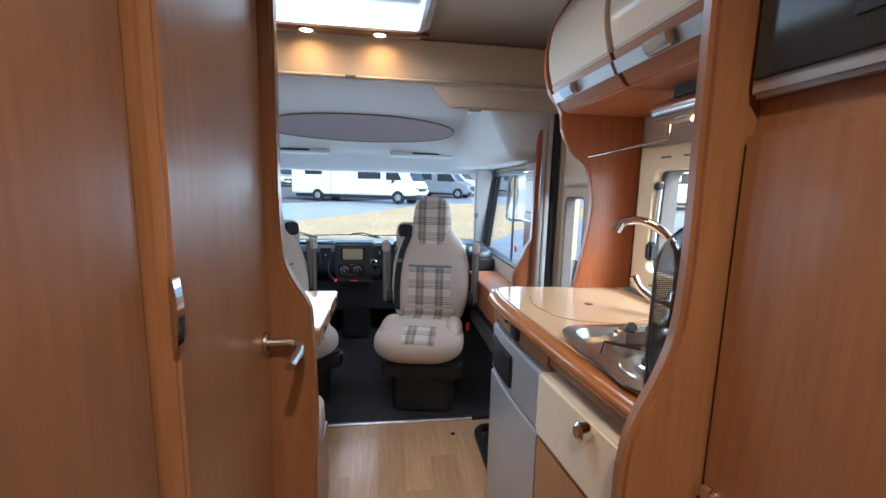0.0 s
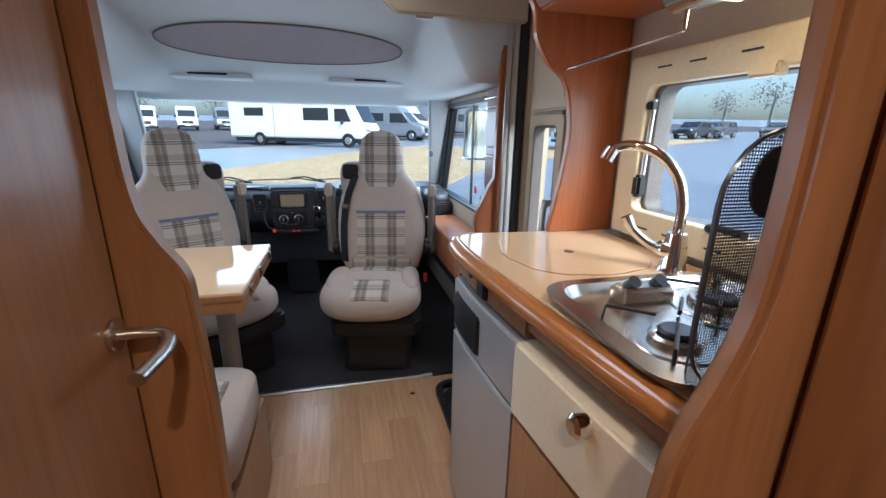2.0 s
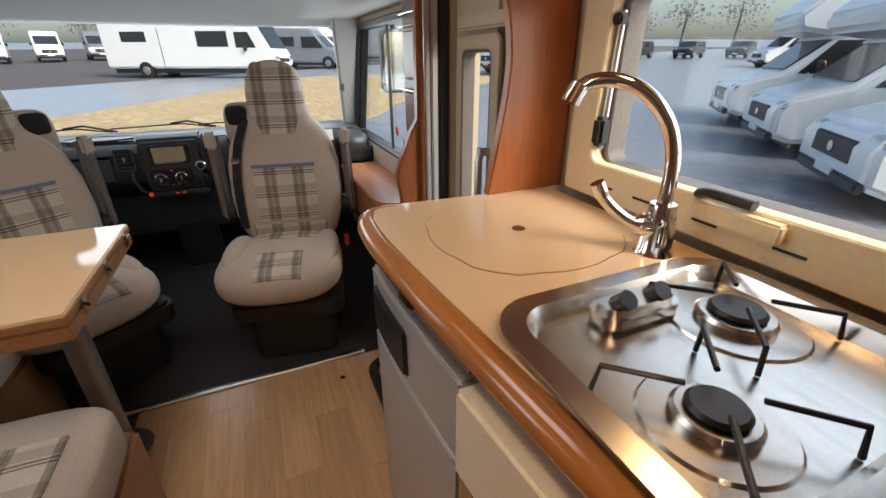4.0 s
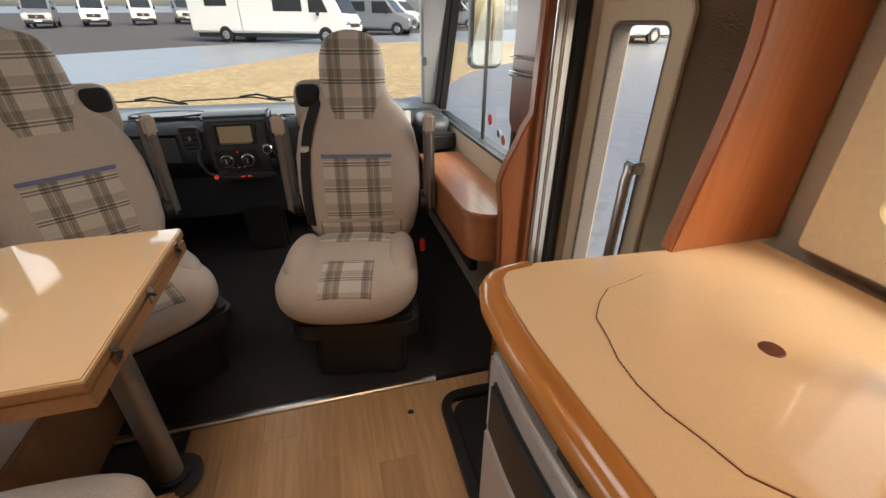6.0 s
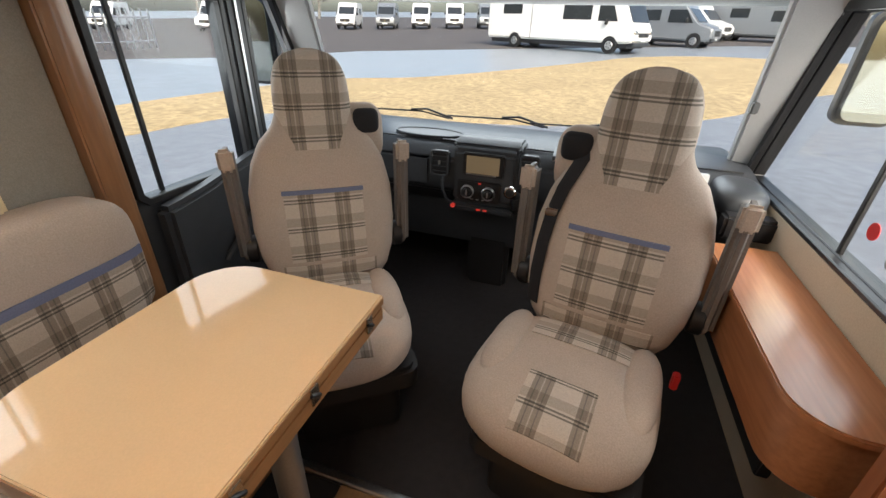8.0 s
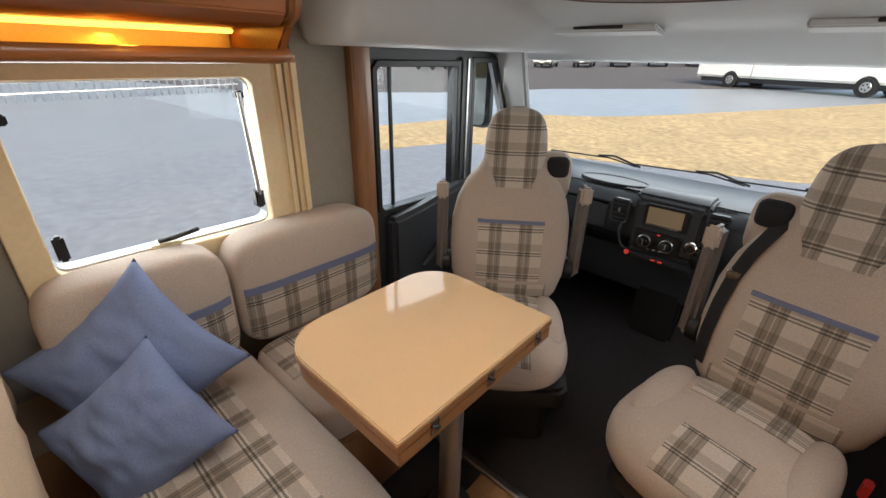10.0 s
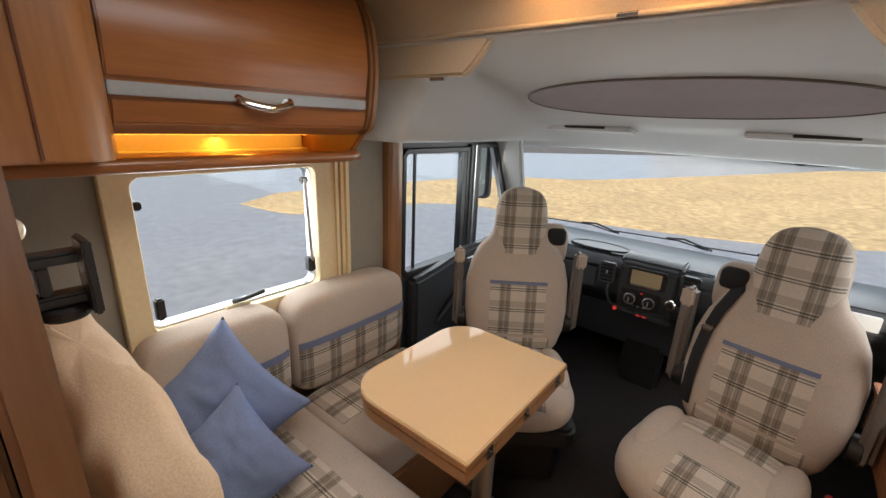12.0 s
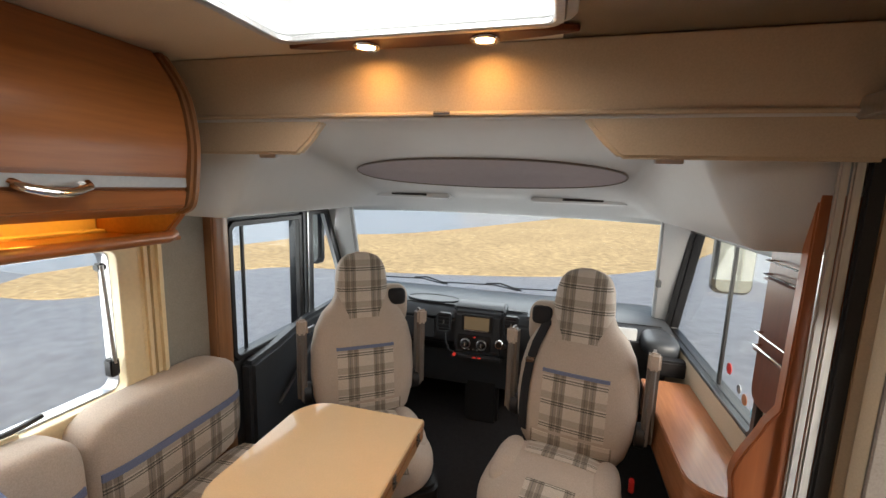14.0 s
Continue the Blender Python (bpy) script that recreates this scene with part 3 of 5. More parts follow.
# bathroom side
bath = thing("wall_corridor", "cherry wood corridor wall beside the washroom", "wall", (-0.16, 0.5, 0), kind="structure")
part("panel", box(-0.20, -0.105, -0.7, 2.012, 0, CZ, 0), wood_v, bath)
part("front", box(-0.105, -0.090, 0.2, 1.585, 0.02, CZ - 0.01, 0.006), wood_v, bath)
part("post", prism([(-0.105, 1.592), (-0.085, 1.592), (-0.072, 1.605), (-0.072, 1.63), (-0.085, 1.645), (-0.105, 1.645)], "z", 0, CZ - 0.002, 0.004), wood_v, bath)
part("pull", prism(curve2([(-0.071, 1.065), (-0.066, 1.07), (-0.063, 1.105), (-0.066, 1.14), (-0.071, 1.145)], 5), "y", 1.590, 1.606, 0.003), chrome, bath)
door = thing("washroom_door", "closed cherry wood washroom door with a curved steel lever", "door", (-0.09, 1.85, 0))
part("leaf", box(-0.103, -0.088, 1.652, 2.008, 0.02, CZ - 0.012, 0.006), wood_v, door)
hb = part("handle", tube(curve2([(-0.088, 1.972, 0.928), (-0.045, 1.975, 0.926), (-0.022, 1.966, 0.922), (-0.012, 1.925, 0.922), (-0.012, 1.85, 0.928)]), 0.0095, 12, flat=0.85), steel, door, "curved brushed steel lever")
part("rose", disc(1.972, 0.928, -0.0885, -0.080, 0.022, 24, 0.002, "x"), steel, hb)
prof = [Vector((-1.06, 0.0)), Vector((0.003, 0.0))] + [Vector(v) for v in curve2([(0.003, 0.10), (0.0, 0.47), (0.004, 0.74), (-0.002, 0.93), (-0.008, 0.99), (-0.036, 1.04), (-0.057, 1.095), (-0.063, 1.22), (-0.062, 1.51), (-0.060, 1.859)], 6)] + [Vector((-1.06, 1.859))]
single("wall_partition", prism([tuple(p) for p in prof], "y", 2.014, 2.050, 0.006), wood_v, "curved cherry partition between washroom and lounge", "wall", "structure")

# tall unit opposite
tall = thing("tall_cupboard", "tall cherry cupboard with a dark glass oven above", "cupboard", (0.8, 1.2, 0))
part("body", box(0.635, RX - 0.005, -0.69, 1.636, 0, CZ - 0.001, 0), wood_v, tall)
part("door", box(0.614, 0.634, 0.70, 1.632, 0.06, 1.325, 0.006), wood_v, tall)
part("knob", disc(1.605, 0.822, 0.60, 0.614, 0.016, 20, 0.004, "x"), chrome, tall)
oven = part("oven_front", box(0.612, 0.634, 0.80, 1.632, 1.365, CZ - 0.02, 0.006), silver_strip, tall, "oven front with dark glass")
part("oven_glass", box(0.606, 0.6115, 0.82, 1.622, 1.385, CZ - 0.04, 0.002), van_glass, oven, "black glass door")
for k in range(5):
    part("vent_slot", box(0.6035, 0.606, 0.95 + 0.12 * k, 1.03 + 0.12 * k, 1.42, 1.430, 0), plastic_dk, oven)
edge = curve2([(0.490, 0.03), (0.492, 0.737), (0.495, 0.86), (0.508, 0.92), (0.538, 0.985), (0.558, 1.05), (0.564, 1.15), (0.562, 1.30), (0.558, 1.51), (0.555, 1.859)], 6)
single("wall_kitchen_end", prism([tuple(p) for p in edge] + [(RX - 0.006, 1.859), (RX - 0.006, 0.03)], "y", 1.638, 1.668, 0.008), wood_v, "curved cherry end panel between kitchen and tall cupboard", "wall", "structure")

# ---- kitchen ----
Z = 0.90
front = curve2([(0.583, 1.67), (0.563, 1.83), (0.544, 2.02), (0.528, 2.20), (0.519, 2.37), (0.522, 2.47)], 6) + curve2([(0.533, 2.51), (0.553, 2.53), (0.60, 2.538)], 4)
top_line = [tuple(p) for p in front] + [(1.0, 2.509), (1.0, 1.67)]
worktop = thing("worktop", "cream laminate worktop with a varnished wooden edge", "worktop", (0.75, 2.1, 0.86))
part("top", prism([(x + 0.012 if x < 0.9 else x, y) for x, y in top_line], "z", Z - 0.03, Z, 0.001, 1), cream_top, worktop)
lip = [(p[0], p[1], Z - 0.021) for p in front]
part("edge", tube(lip, 0.0225, 14), edge_wood, worktop, "rounded varnished wood edge")
kb = thing("fridge_unit", "cabinet with silver fridge door and dark louvre", "fridge", (0.6, 2.3, 0))
part("body", box(0.60, RX - 0.04, 2.08, 2.50, 0.0, Z - 0.03, 0.004), wood_v, kb)


def bowed(y0, y1, z0, z1, d0, d1, r=0.006):
    """A front that follows the worktop's curve."""
    ys = [y0 + (y1 - y0) * k / 10 for k in range(11)]

    def edge_x(y):
        return np.interp(y, [p[1] for p in front[:31]], [p[0] for p in front[:31]])
    prof2 = [(edge_x(y) + d0, y) for y in ys] + [(edge_x(y) + d1, y) for y in reversed(ys)]
    return prism([(float(a), b) for a, b in prof2], "z", z0, z1, r)


part("fascia", bowed(2.075, 2.50, 0.79, 0.872, 0.02, 0.10), wood_v, kb)
fd = part("fridge_door", bowed(2.08, 2.495, 0.045, 0.62, 0.004, 0.09), fridge_m, kb, "silver fridge door")
part("fridge_panel", bowed(2.08, 2.495, 0.625, 0.785, 0.006, 0.09), fridge_m, kb, "silver control strip")
part("louvre", bowed(2.27, 2.47, 0.645, 0.75, -0.002, 0.05), plastic_dk, kb, "black ventilation louvre")
part("switch", bowed(2.26, 2.31, 0.80, 0.85, 0.008, 0.06), plastic_dk, kb, "black switch block")
part("switch", bowed(2.37, 2.385, 0.82, 0.835, 0.014, 0.06, 0.002), plastic_dk, kb)
part("plinth", box(0.58, 0.62, 2.09, 2.49, 0.0, 0.04, 0), plastic_dk, kb)
du = thing("drawer_unit", "kitchen unit with cream drawer above a tan door", "cabinet", (0.6, 1.88, 0))
part("body", box(0.60, RX - 0.04, 1.67, 2.07, 0.0, Z - 0.03, 0.004), wood_v, du)
part("fascia", bowed(1.671, 2.07, 0.81, 0.872, 0.02, 0.08), wood_v, du)
drawer = part("drawer", bowed(1.672, 2.065, 0.64, 0.80, -0.012, 0.06), cream_front, du, "cream drawer front")
part("knob", disc(1.845, 0.775, 0.524, 0.560, 0.019, 22, 0.006, "x"), chrome, drawer)
part("door", bowed(1.672, 2.065, 0.05, 0.632, -0.006, 0.06), tan_front, du, "tan wood door")
# sink cover cut in the worktop
sc = thing("sink_cover", "round cream sink cover set into the worktop", "sink cover", (0.78, 2.32, Z))
cover = [(0.775 + (0.178 + 0.010 * (abs((k % 8) - 4) < 2)) * math.cos(2 * math.pi * k / 32), 2.295 + (0.176 + 0.010 * (abs((k % 8) - 4) < 2)) * math.sin(2 * math.pi * k / 32)) for k in range(32)]
part("gap", prism(cover, "z", Z - 0.003, Z + 0.0006), wood_dark, sc)
part("cover", prism([(0.775 + (x - 0.775) * 0.992, 2.295 + (y - 2.295) * 0.992) for x, y in cover], "z", Z - 0.003, Z + 0.0022, 0.0008, 1), cream_top, sc)
part("finger_hole", disc(0.772, 2.298, Z, Z + 0.0035, 0.013, 20, 0.001), wood_dark, sc, "dark finger hole")
# hob
hob = thing("hob", "stainless steel inset hob with wire pan supports", "hob", (0.73, 1.87, Z))
outl = rounded(0.558, 0.965, 1.715, 2.062, (0.05, 0.05, 0.07, 0.07))
inn = rounded(0.586, 0.938, 1.745, 2.034, (0.04, 0.04, 0.05, 0.05))
hb2 = bmesh.new()
loops = []
for loop, z in ((outl, Z), (outl, Z + 0.005), (inn, Z + 0.007), ([(0.74 + (x - 0.74) * 0.94, 1.88 + (y - 1.88) * 0.92) for x, y in inn], Z - 0.012)):
    loops.append([hb2.verts.new((x, y, z)) for x, y in loop])
for la, lb in zip(loops, loops[1:]):
    for i in range(len(la)):
        hb2.faces.new((la[i], la[(i + 1) % len(la)], lb[(i + 1) % len(la)], lb[i]))
hb2.faces.new(loops[-1])
bevelled(hb2, 0.003, 2)
hb2.transform(Matrix.Translation((0, 0, 0.014)))
part("tray", hb2, steel, hob)
part("control_ridge", prism(rounded(0.68, 0.80, 1.965, 2.015, 0.02), "z", Z + 0.0, Z + 0.03, 0.008), steel, hob)
for x in (0.71, 0.765):
    part("control_knob", tube([(x, 1.99, Z + 0.026), (x, 1.975, Z + 0.042)], 0.012, 14), plastic_dk, hob, "black control knob")
for bx, by, br in ((0.675, 1.835, 0.038), (0.845, 1.93, 0.045)):
    burner = part("burner", disc(bx, by, Z + 0.0, Z + 0.016, br, 28, 0.004), steel, hob, "brassy burner ring")
    part("burner_cap", disc(bx, by, Z + 0.016, Z + 0.024, br * 0.72, 28, 0.004), plastic_dk, burner)
    part("burner_dish", disc(bx, by, Z - 0.001, Z + 0.005, br * 1.75, 32, 0.003), steel, burner)
    for k in range(4):
        a = math.pi / 4 + k * math.pi / 2
        c, s = math.cos(a), math.sin(a)
        part("pan_support", tube([(bx + 0.105 * c, by + 0.105 * s, Z + 0.004), (bx + 0.10 * c, by + 0.10 * s, Z + 0.036), (bx + 0.03 * c, by + 0.03 * s, Z + 0.038)], 0.003, 8), plastic_dk, burner, "black wire support")
for x, y in ((0.583, 1.745), (0.583, 2.035), (0.93, 2.035)):
    part("screw", disc(x, y, Z + 0.012, Z + 0.019, 0.007, 14), plastic_dk, hob)
# splash guard leaning on the end panel
tn = pt.nodes
tcp, vor, lt, mixs, tra = tn.new("ShaderNodeTexCoord"), tn.new("ShaderNodeTexVoronoi"), tn.new("ShaderNodeMath"), tn.new("ShaderNodeMixShader"), tn.new("ShaderNodeBsdfTransparent")
vor.inputs["Scale"].default_value, vor.inputs["Randomness"].default_value = 300, 0.0
lt.operation = "LESS_THAN"
lt.inputs[1].default_value = 0.40
sepg, comg = tn.new("ShaderNodeSeparateXYZ"), tn.new("ShaderNodeCombineXYZ")
vor.voronoi_dimensions = "2D"
pt.links.new(tcp.outputs["Object"], sepg.inputs[0])
pt.links.new(sepg.outputs["X"], comg.inputs["X"])
pt.links.new(sepg.outputs["Z"], comg.inputs["Y"])
pt.links.new(comg.outputs[0], vor.inputs["Vector"])
pt.links.new(vor.outputs["Distance"], lt.inputs[0])
pt.links.new(lt.outputs[0], mixs.inputs[0])
pt.links.new(pp.outputs[0], mixs.inputs[1])
pt.links.new(tra.outputs[0], mixs.inputs[2])
pt.links.new(mixs.outputs[0], tn["Material Output"].inputs[0])
guard = thing("splash_guard", "dark perforated metal splash guard standing on the hob", "splash guard", (0.65, 1.71, Z))
gp = rounded(0.562, 0.79, 0.916, 1.20, (0.03, 0.03, 0.10, 0.075), 8)
part("sheet", prism(gp, "y", 1.706, 1.709), perforated, guard, smooth=0)
part("rim", frame_ring("y", 1.704, 1.711, 0.560, 0.792, 0.914, 1.202, 0.004, 0.07, 0.075), van_dark, guard)
part("badge", prism([(0.630 + 0.030 * math.cos(2 * math.pi * k / 28), 1.148 + 0.036 * math.sin(2 * math.pi * k / 28)) for k in range(28)], "y", 1.7095, 1.7125), plastic, guard, "plain dark disc")
# tap
tap = thing("tap", "tall chrome swan-neck tap with a side lever", "tap", (0.925, 2.122, Z))
part("base", tube([(0.925, 2.122, Z), (0.925, 2.122, Z + 0.012), (0.925, 2.122, Z + 0.05), (0.925, 2.122, Z + 0.085)], [0.032, 0.027, 0.025, 0.02], 20), chrome, tap)
part("spout", tube(curve2([(0.925, 2.122, Z + 0.07), (0.926, 2.122, Z + 0.14), (0.915, 2.132, Z + 0.20), (0.888, 2.152, Z + 0.243), (0.855, 2.178, Z + 0.266), (0.820, 2.202, Z + 0.267), (0.796, 2.214, Z + 0.252)], 6), 0.0115, 14), chrome, tap)
part("nozzle", tube([(0.802, 2.212, Z + 0.262), (0.790, 2.216, Z + 0.236)], 0.0145, 14), chrome, tap)
part("lever", tube(curve2([(0.915, 2.125, Z + 0.045), (0.88, 2.145, Z + 0.055), (0.85, 2.17, Z + 0.085), (0.835, 2.18, Z + 0.115)], 5), [0.019] * 4 + [0.010] * 8 + [0.012] * 4, 12), chrome, tap)
# end panel towards the entry
s_edge = curve2([(0.824, 0.90), (0.842, 1.0), (0.862, 1.12), (0.866, 1.22), (0.842, 1.325), (0.785, 1.375), (0.745, 1.44), (0.733, 1.508), (0.690, 1.57), (0.672, 1.66), (0.69, 1.77), (0.741, 1.859)], 6)
single("wall_kitchen_entry", prism([tuple(p) for p in s_edge] + [(RX - 0.004, 1.859), (RX - 0.004, 0.90)], "y", 2.51, 2.535, 0.003), wood_red, "reddish S-curved wooden panel beside the entry door", "wall", "structure")
single("unit_side_panel", box(0.545, RX - 0.005, 2.503, 2.518, 0, 0.868, 0.002), wood_v, "cherry side panel closing the kitchen run", "panel", "structure")
# upper lockers
lock_profile = [(RX - 0.006, 1.50), (0.745, 1.50)] + [tuple(p) for p in curve2([(0.735, 1.505), (0.695, 1.565), (0.675, 1.66), (0.69, 1.77), (0.744, 1.855)], 6)] + [(RX - 0.006, 1.855)]
for k, (y0, y1) in enumerate(((2.135, 2.505), (1.67, 2.130))):
    up = thing("upper_locker", "gloss cream overhead kitchen locker with a silver strip", "locker", (0.85, (y0 + y1) / 2, 1.5), group="kitchen lockers")
    part("body", prism([(max(x, 0.75) if z < 1.8 else max(x, 0.77), z) for x, z in lock_profile], "y", y0, y1), wood_red, up)
    low = [(0.756, 1.503)] + [tuple(p) for p in curve2([(0.738, 1.505), (0.715, 1.535), (0.690, 1.578)], 4)] + [(0.712, 1.585)]
    part("rail", prism(low, "y", y0 + 0.004, y1 - 0.004, 0.002), wood_h, up, "cherry lower rail")
    mid = [tuple(p) for p in curve2([(0.690, 1.58), (0.676, 1.64), (0.674, 1.70), (0.69, 1.77), (0.742, 1.853)], 5)]
    part("door", prism(mid + [(x + 0.02, z - 0.004) for x, z in reversed(mid)], "y", y0 + 0.008, y1 - 0.008, 0.003), gloss_cream, up, "glossy cream curved door")
    part("strip", prism([(0.714, 1.53), (0.709, 1.528), (0.694, 1.556), (0.699, 1.559)], "y", y0 + 0.004, y1 - 0.004), silver_strip, up, "silver strip")
    yc = (y0 + y1) / 2 + 0.05
    part("handle", prism([(0.709, 1.528), (0.69, 1.525), (0.676, 1.548), (0.688, 1.56)], "y", yc - 0.04, yc + 0.04, 0.004), chrome, up, "chrome bar handle")
hood = thing("hood_light", "steel kitchen light under the lockers, lit", "light", (0.86, 2.0, 1.45))
part("body", tube([(0.865, 1.71, 1.447), (0.865, 1.72, 1.447), (0.865, 2.15, 1.447), (0.865, 2.16, 1.447)], [0.036, 0.042, 0.042, 0.03], 18, flat=0.75), steel, hood)
part("bracket", box(0.84, 0.90, 1.74, 2.10, 1.47, 1.501, 0.004), plastic_dk, hood)
part("lens", box(0.845, 0.885, 1.93, 2.04, 1.411, 1.417, 0.003), bulb_m, hood)
rack = thing("towel_rail", "thin chrome hanging rail under the lockers", "rail", (0.84, 2.2, 1.38))
part("rod", tube([(0.84, 2.10, 1.375), (0.83, 2.44, 1.36)], 0.004), chrome, rack)
part("hanger", tube([(0.84, 2.10, 1.41), (0.84, 2.10, 1.375)], 0.006), chrome, rack)
part("hanger_end", tube([(0.83, 2.44, 1.36), (0.83, 2.51, 1.36)], 0.004), chrome, rack)

# ---- entry ----
ed = thing("door_1", "cream entry door with a narrow frosted window and grab handle", "door", (1.0, 2.83, 0.0), kind="structure")
part("leaf", wall_with_holes("x", 1.0, 1.035, 2.60, 3.06, 0.02, 1.68, [(2.80, 2.99, 0.50, 1.22)]), lining, ed)
part("window_frame", frame_ring("x", 0.985, 1.0, 2.76, 3.03, 0.46, 1.26, 0.045, 0.02, 0.03), lining, ed)
part("window_rim", frame_ring("x", 0.985, 1.03, 2.797, 2.993, 0.497, 1.223, 0.012, 0.02, 0.03), taupe, ed)
part("pane", box(1.02, 1.024, 2.80, 2.99, 0.50, 1.22, 0), glass, ed, shadow=False)
part("handle", tube([(0.965, 2.805, 0.55), (0.955, 2.80, 0.58), (0.955, 2.80, 0.91), (0.965, 2.805, 0.94)], 0.012, 12), alu, ed, "grey grab bar")
part("handle_end", box(0.955, 1.0, 2.785, 2.82, 0.925, 0.95, 0.004), alu, ed)
part("handle_end", box(0.955, 1.0, 2.785, 2.82, 0.54, 0.565, 0.004), alu, ed)
part("ledge", box(0.965, 1.0, 2.66, 2.99, 1.27, 1.31, 0.008), lining, ed)
jamb = thing("trim_door_jamb", "aluminium entry jamb with black rubber seal", "trim", (0.92, 3.08, 0), kind="structure")
part("profile", box(0.885, 0.905, 3.062, 3.075, 0.03, 1.68, 0.004), alu, jamb)
part("profile", box(0.912, 0.935, 3.066, 3.079, 0.03, 1.70, 0.004), alu, jamb)
part("seal", box(0.937, 0.975, 3.060, 3.075, 0.03, 1.69, 0.006), rubber, jamb)
part("lining", box(0.975, RX - 0.002, 3.065, 3.10, 0.0, 1.859, 0.004), lining, jamb)
part("header", box(0.885, RX - 0.002, 2.54, 3.062, 1.685, 1.73, 0.004), alu, jamb)
post_edge = curve2([(0.81, 0.0), (0.815, 0.28), (0.80, 0.70), (0.788, 0.80), (0.802, 0.86), (0.832, 0.925), (0.845, 0.96)], 6)
single("wall_entry_post", prism([tuple(p) for p in post_edge] + [(0.87, 1.0), (0.88, 1.859), (RX, 1.859), (RX, 0.0)], "y", 3.10, 3.135, 0.004), wood_post, "curved cherry upright between entry and driver's place", "wall", "structure")
rackm = thing("magazine_rack", "narrow dark cherry wall rack with chrome wires", "rack", (0.93, 3.25, 0.87))
part("board", prism(rounded(3.138, 3.372, 0.900, 1.66, (0.02, 0.05, 0.0, 0.0)), "x", 0.918, 0.941, 0.005), wood_dark, rackm)
for z in (1.085, 1.125, 1.30, 1.34):
    part("wire", tube([(0.918, 3.16, z), (0.895, 3.165, z), (0.895, 3.34, z), (0.918, 3.345, z)], 0.0028, 8), chrome, rackm)
for z in (1.075, 1.29):
    part("ledge", box(0.897, 0.917, 3.16, 3.35, z - 0.006, z, 0.002), wood_dark, rackm)

# ---- cab overhead ----
def over_len(x):
    return 1.52 - 0.31 * min(1.0, abs(x + 0.035)) ** 2.4


def over_z(x, y):
    f = (y - 3.04) / over_len(x)
    zc = float(np.interp(f, [0, 0.05, 0.2, 0.3, 0.42, 0.54, 0.65, 0.74, 1.0], [1.70, 1.685, 1.655, 1.632, 1.59, 1.535, 1.495, 1.472, 1.362]))
    cx = abs(x + 0.01)
    s = min(1, max(0, (cx - 0.60) / 0.20))
    s = s * s * (3 - 2 * s)
    k = min(1, max(0, (y - 3.07) / 0.07))
    return zc - max(0, zc - 1.395) * s * k


bm = bmesh.new()
NX, NY = 72, 50
grid = []
for i in range(NX + 1):
    gx = -1.035 + 1.99 * i / NX
    grid.append([bm.verts.new((gx, yy, over_z(gx, yy))) for yy in (3.04 + over_len(gx) * (j / NY) ** 1.2 for j in range(NY + 1))])
for i in range(NX):
    for j in range(NY):
        bm.faces.new((grid[i][j], grid[i + 1][j], grid[i + 1][j + 1], grid[i][j + 1]))
hoodlining = thing("cab_headliner", "white moulded cab headlining with a mauve oval inset", "headlining", (0, 3.6, 1.6))
shell = part("shell", bm, abs_white, hoodlining, smooth=80)
sol = shell.modifiers.new("thickness", "SOLIDIFY")
sol.thickness, sol.offset = 0.015, 0
bm = bmesh.new()
rings = []
for q in (1.0, 0.8, 0.6, 0.4, 0.2):
    rings.append([bm.verts.new((0.55 * q * math.cos(a), 3.67 + 0.19 * q * math.sin(a), over_z(0.55 * q * math.cos(a), 3.67 + 0.19 * q * math.sin(a)) - 0.0125)) for a in (2 * math.pi * k / 48 for k in range(48))])
for ra, rb in zip(rings, rings[1:]):
    for k in range(48):
        bm.faces.new((ra[k], ra[(k + 1) % 48], rb[(k + 1) % 48], rb[k]))
bm.faces.new(rings[-1])
oval = part("oval_inset", bm, oval_m, hoodlining, "mauve-grey fabric oval")
part("oval_rim", tube([(0.553 * math.cos(a), 3.67 + 0.192 * math.sin(a), over_z(0.553 * math.cos(a), 3.67 + 0.192 * math.sin(a)) - 0.011) for a in (2 * math.pi * k / 60 for k in range(61))], 0.0045, 8), taupe, oval)
for x0, x1 in ((-0.70, -0.235), (0.18, 0.635)):
    tray = part("visor_tray", prism([(4.16, over_z(0, 4.16) - 0.009), (4.15, over_z(0, 4.15) - 0.026), (4.06, over_z(0, 4.06) - 0.03), (4.04, over_z(0, 4.04) - 0.009)], "x", x0, x1, 0.007), abs_white, hoodlining, "folded visor tray")
    part("slit", box(x0 + 0.15, x1 - 0.12, 4.040, 4.048, over_z(0, 4.045) - 0.024, over_z(0, 4.045) - 0.012, 0.002), plastic_dk, tray)
beam = thing("trim_beam", "beige padded cross beam behind the cab", "beam", (0, 3.0, 1.7), kind="structure")
part("beam", prism([(2.985, 1.859), (3.04, 1.70), (3.055, 1.695), (3.09, 1.70), (3.09, 1.859)], "x", LX, RX, 0.004), lining, beam)
part("lip", tube([(LX, 3.036, 1.703), (-0.4, 3.03, 1.706), (0.4, 3.03, 1.706), (0.9, 3.036, 1.703)], 0.006, 8), lining, beam)
for s in (-1, 1):
    xo = -1.035 if s < 0 else 0.955
    part("cheek", prism([(xo, 1.70), (s * 0.345, 1.70), (s * 0.40, 1.635), (s * 0.44, 1.60), (xo, 1.60)], "y", 3.042, 3.075, 0.008), lining, beam, "beige cheek panel")
    part("clip", box(s * 0.55 - 0.03, s * 0.55 + 0.03, 3.055, 3.075, 1.590, 1.602, 0.002), alu, beam)
part("latch", box(-0.025, 0.025, 3.024, 3.04, 1.700, 1.712, 0.003), plastic_dk, beam)

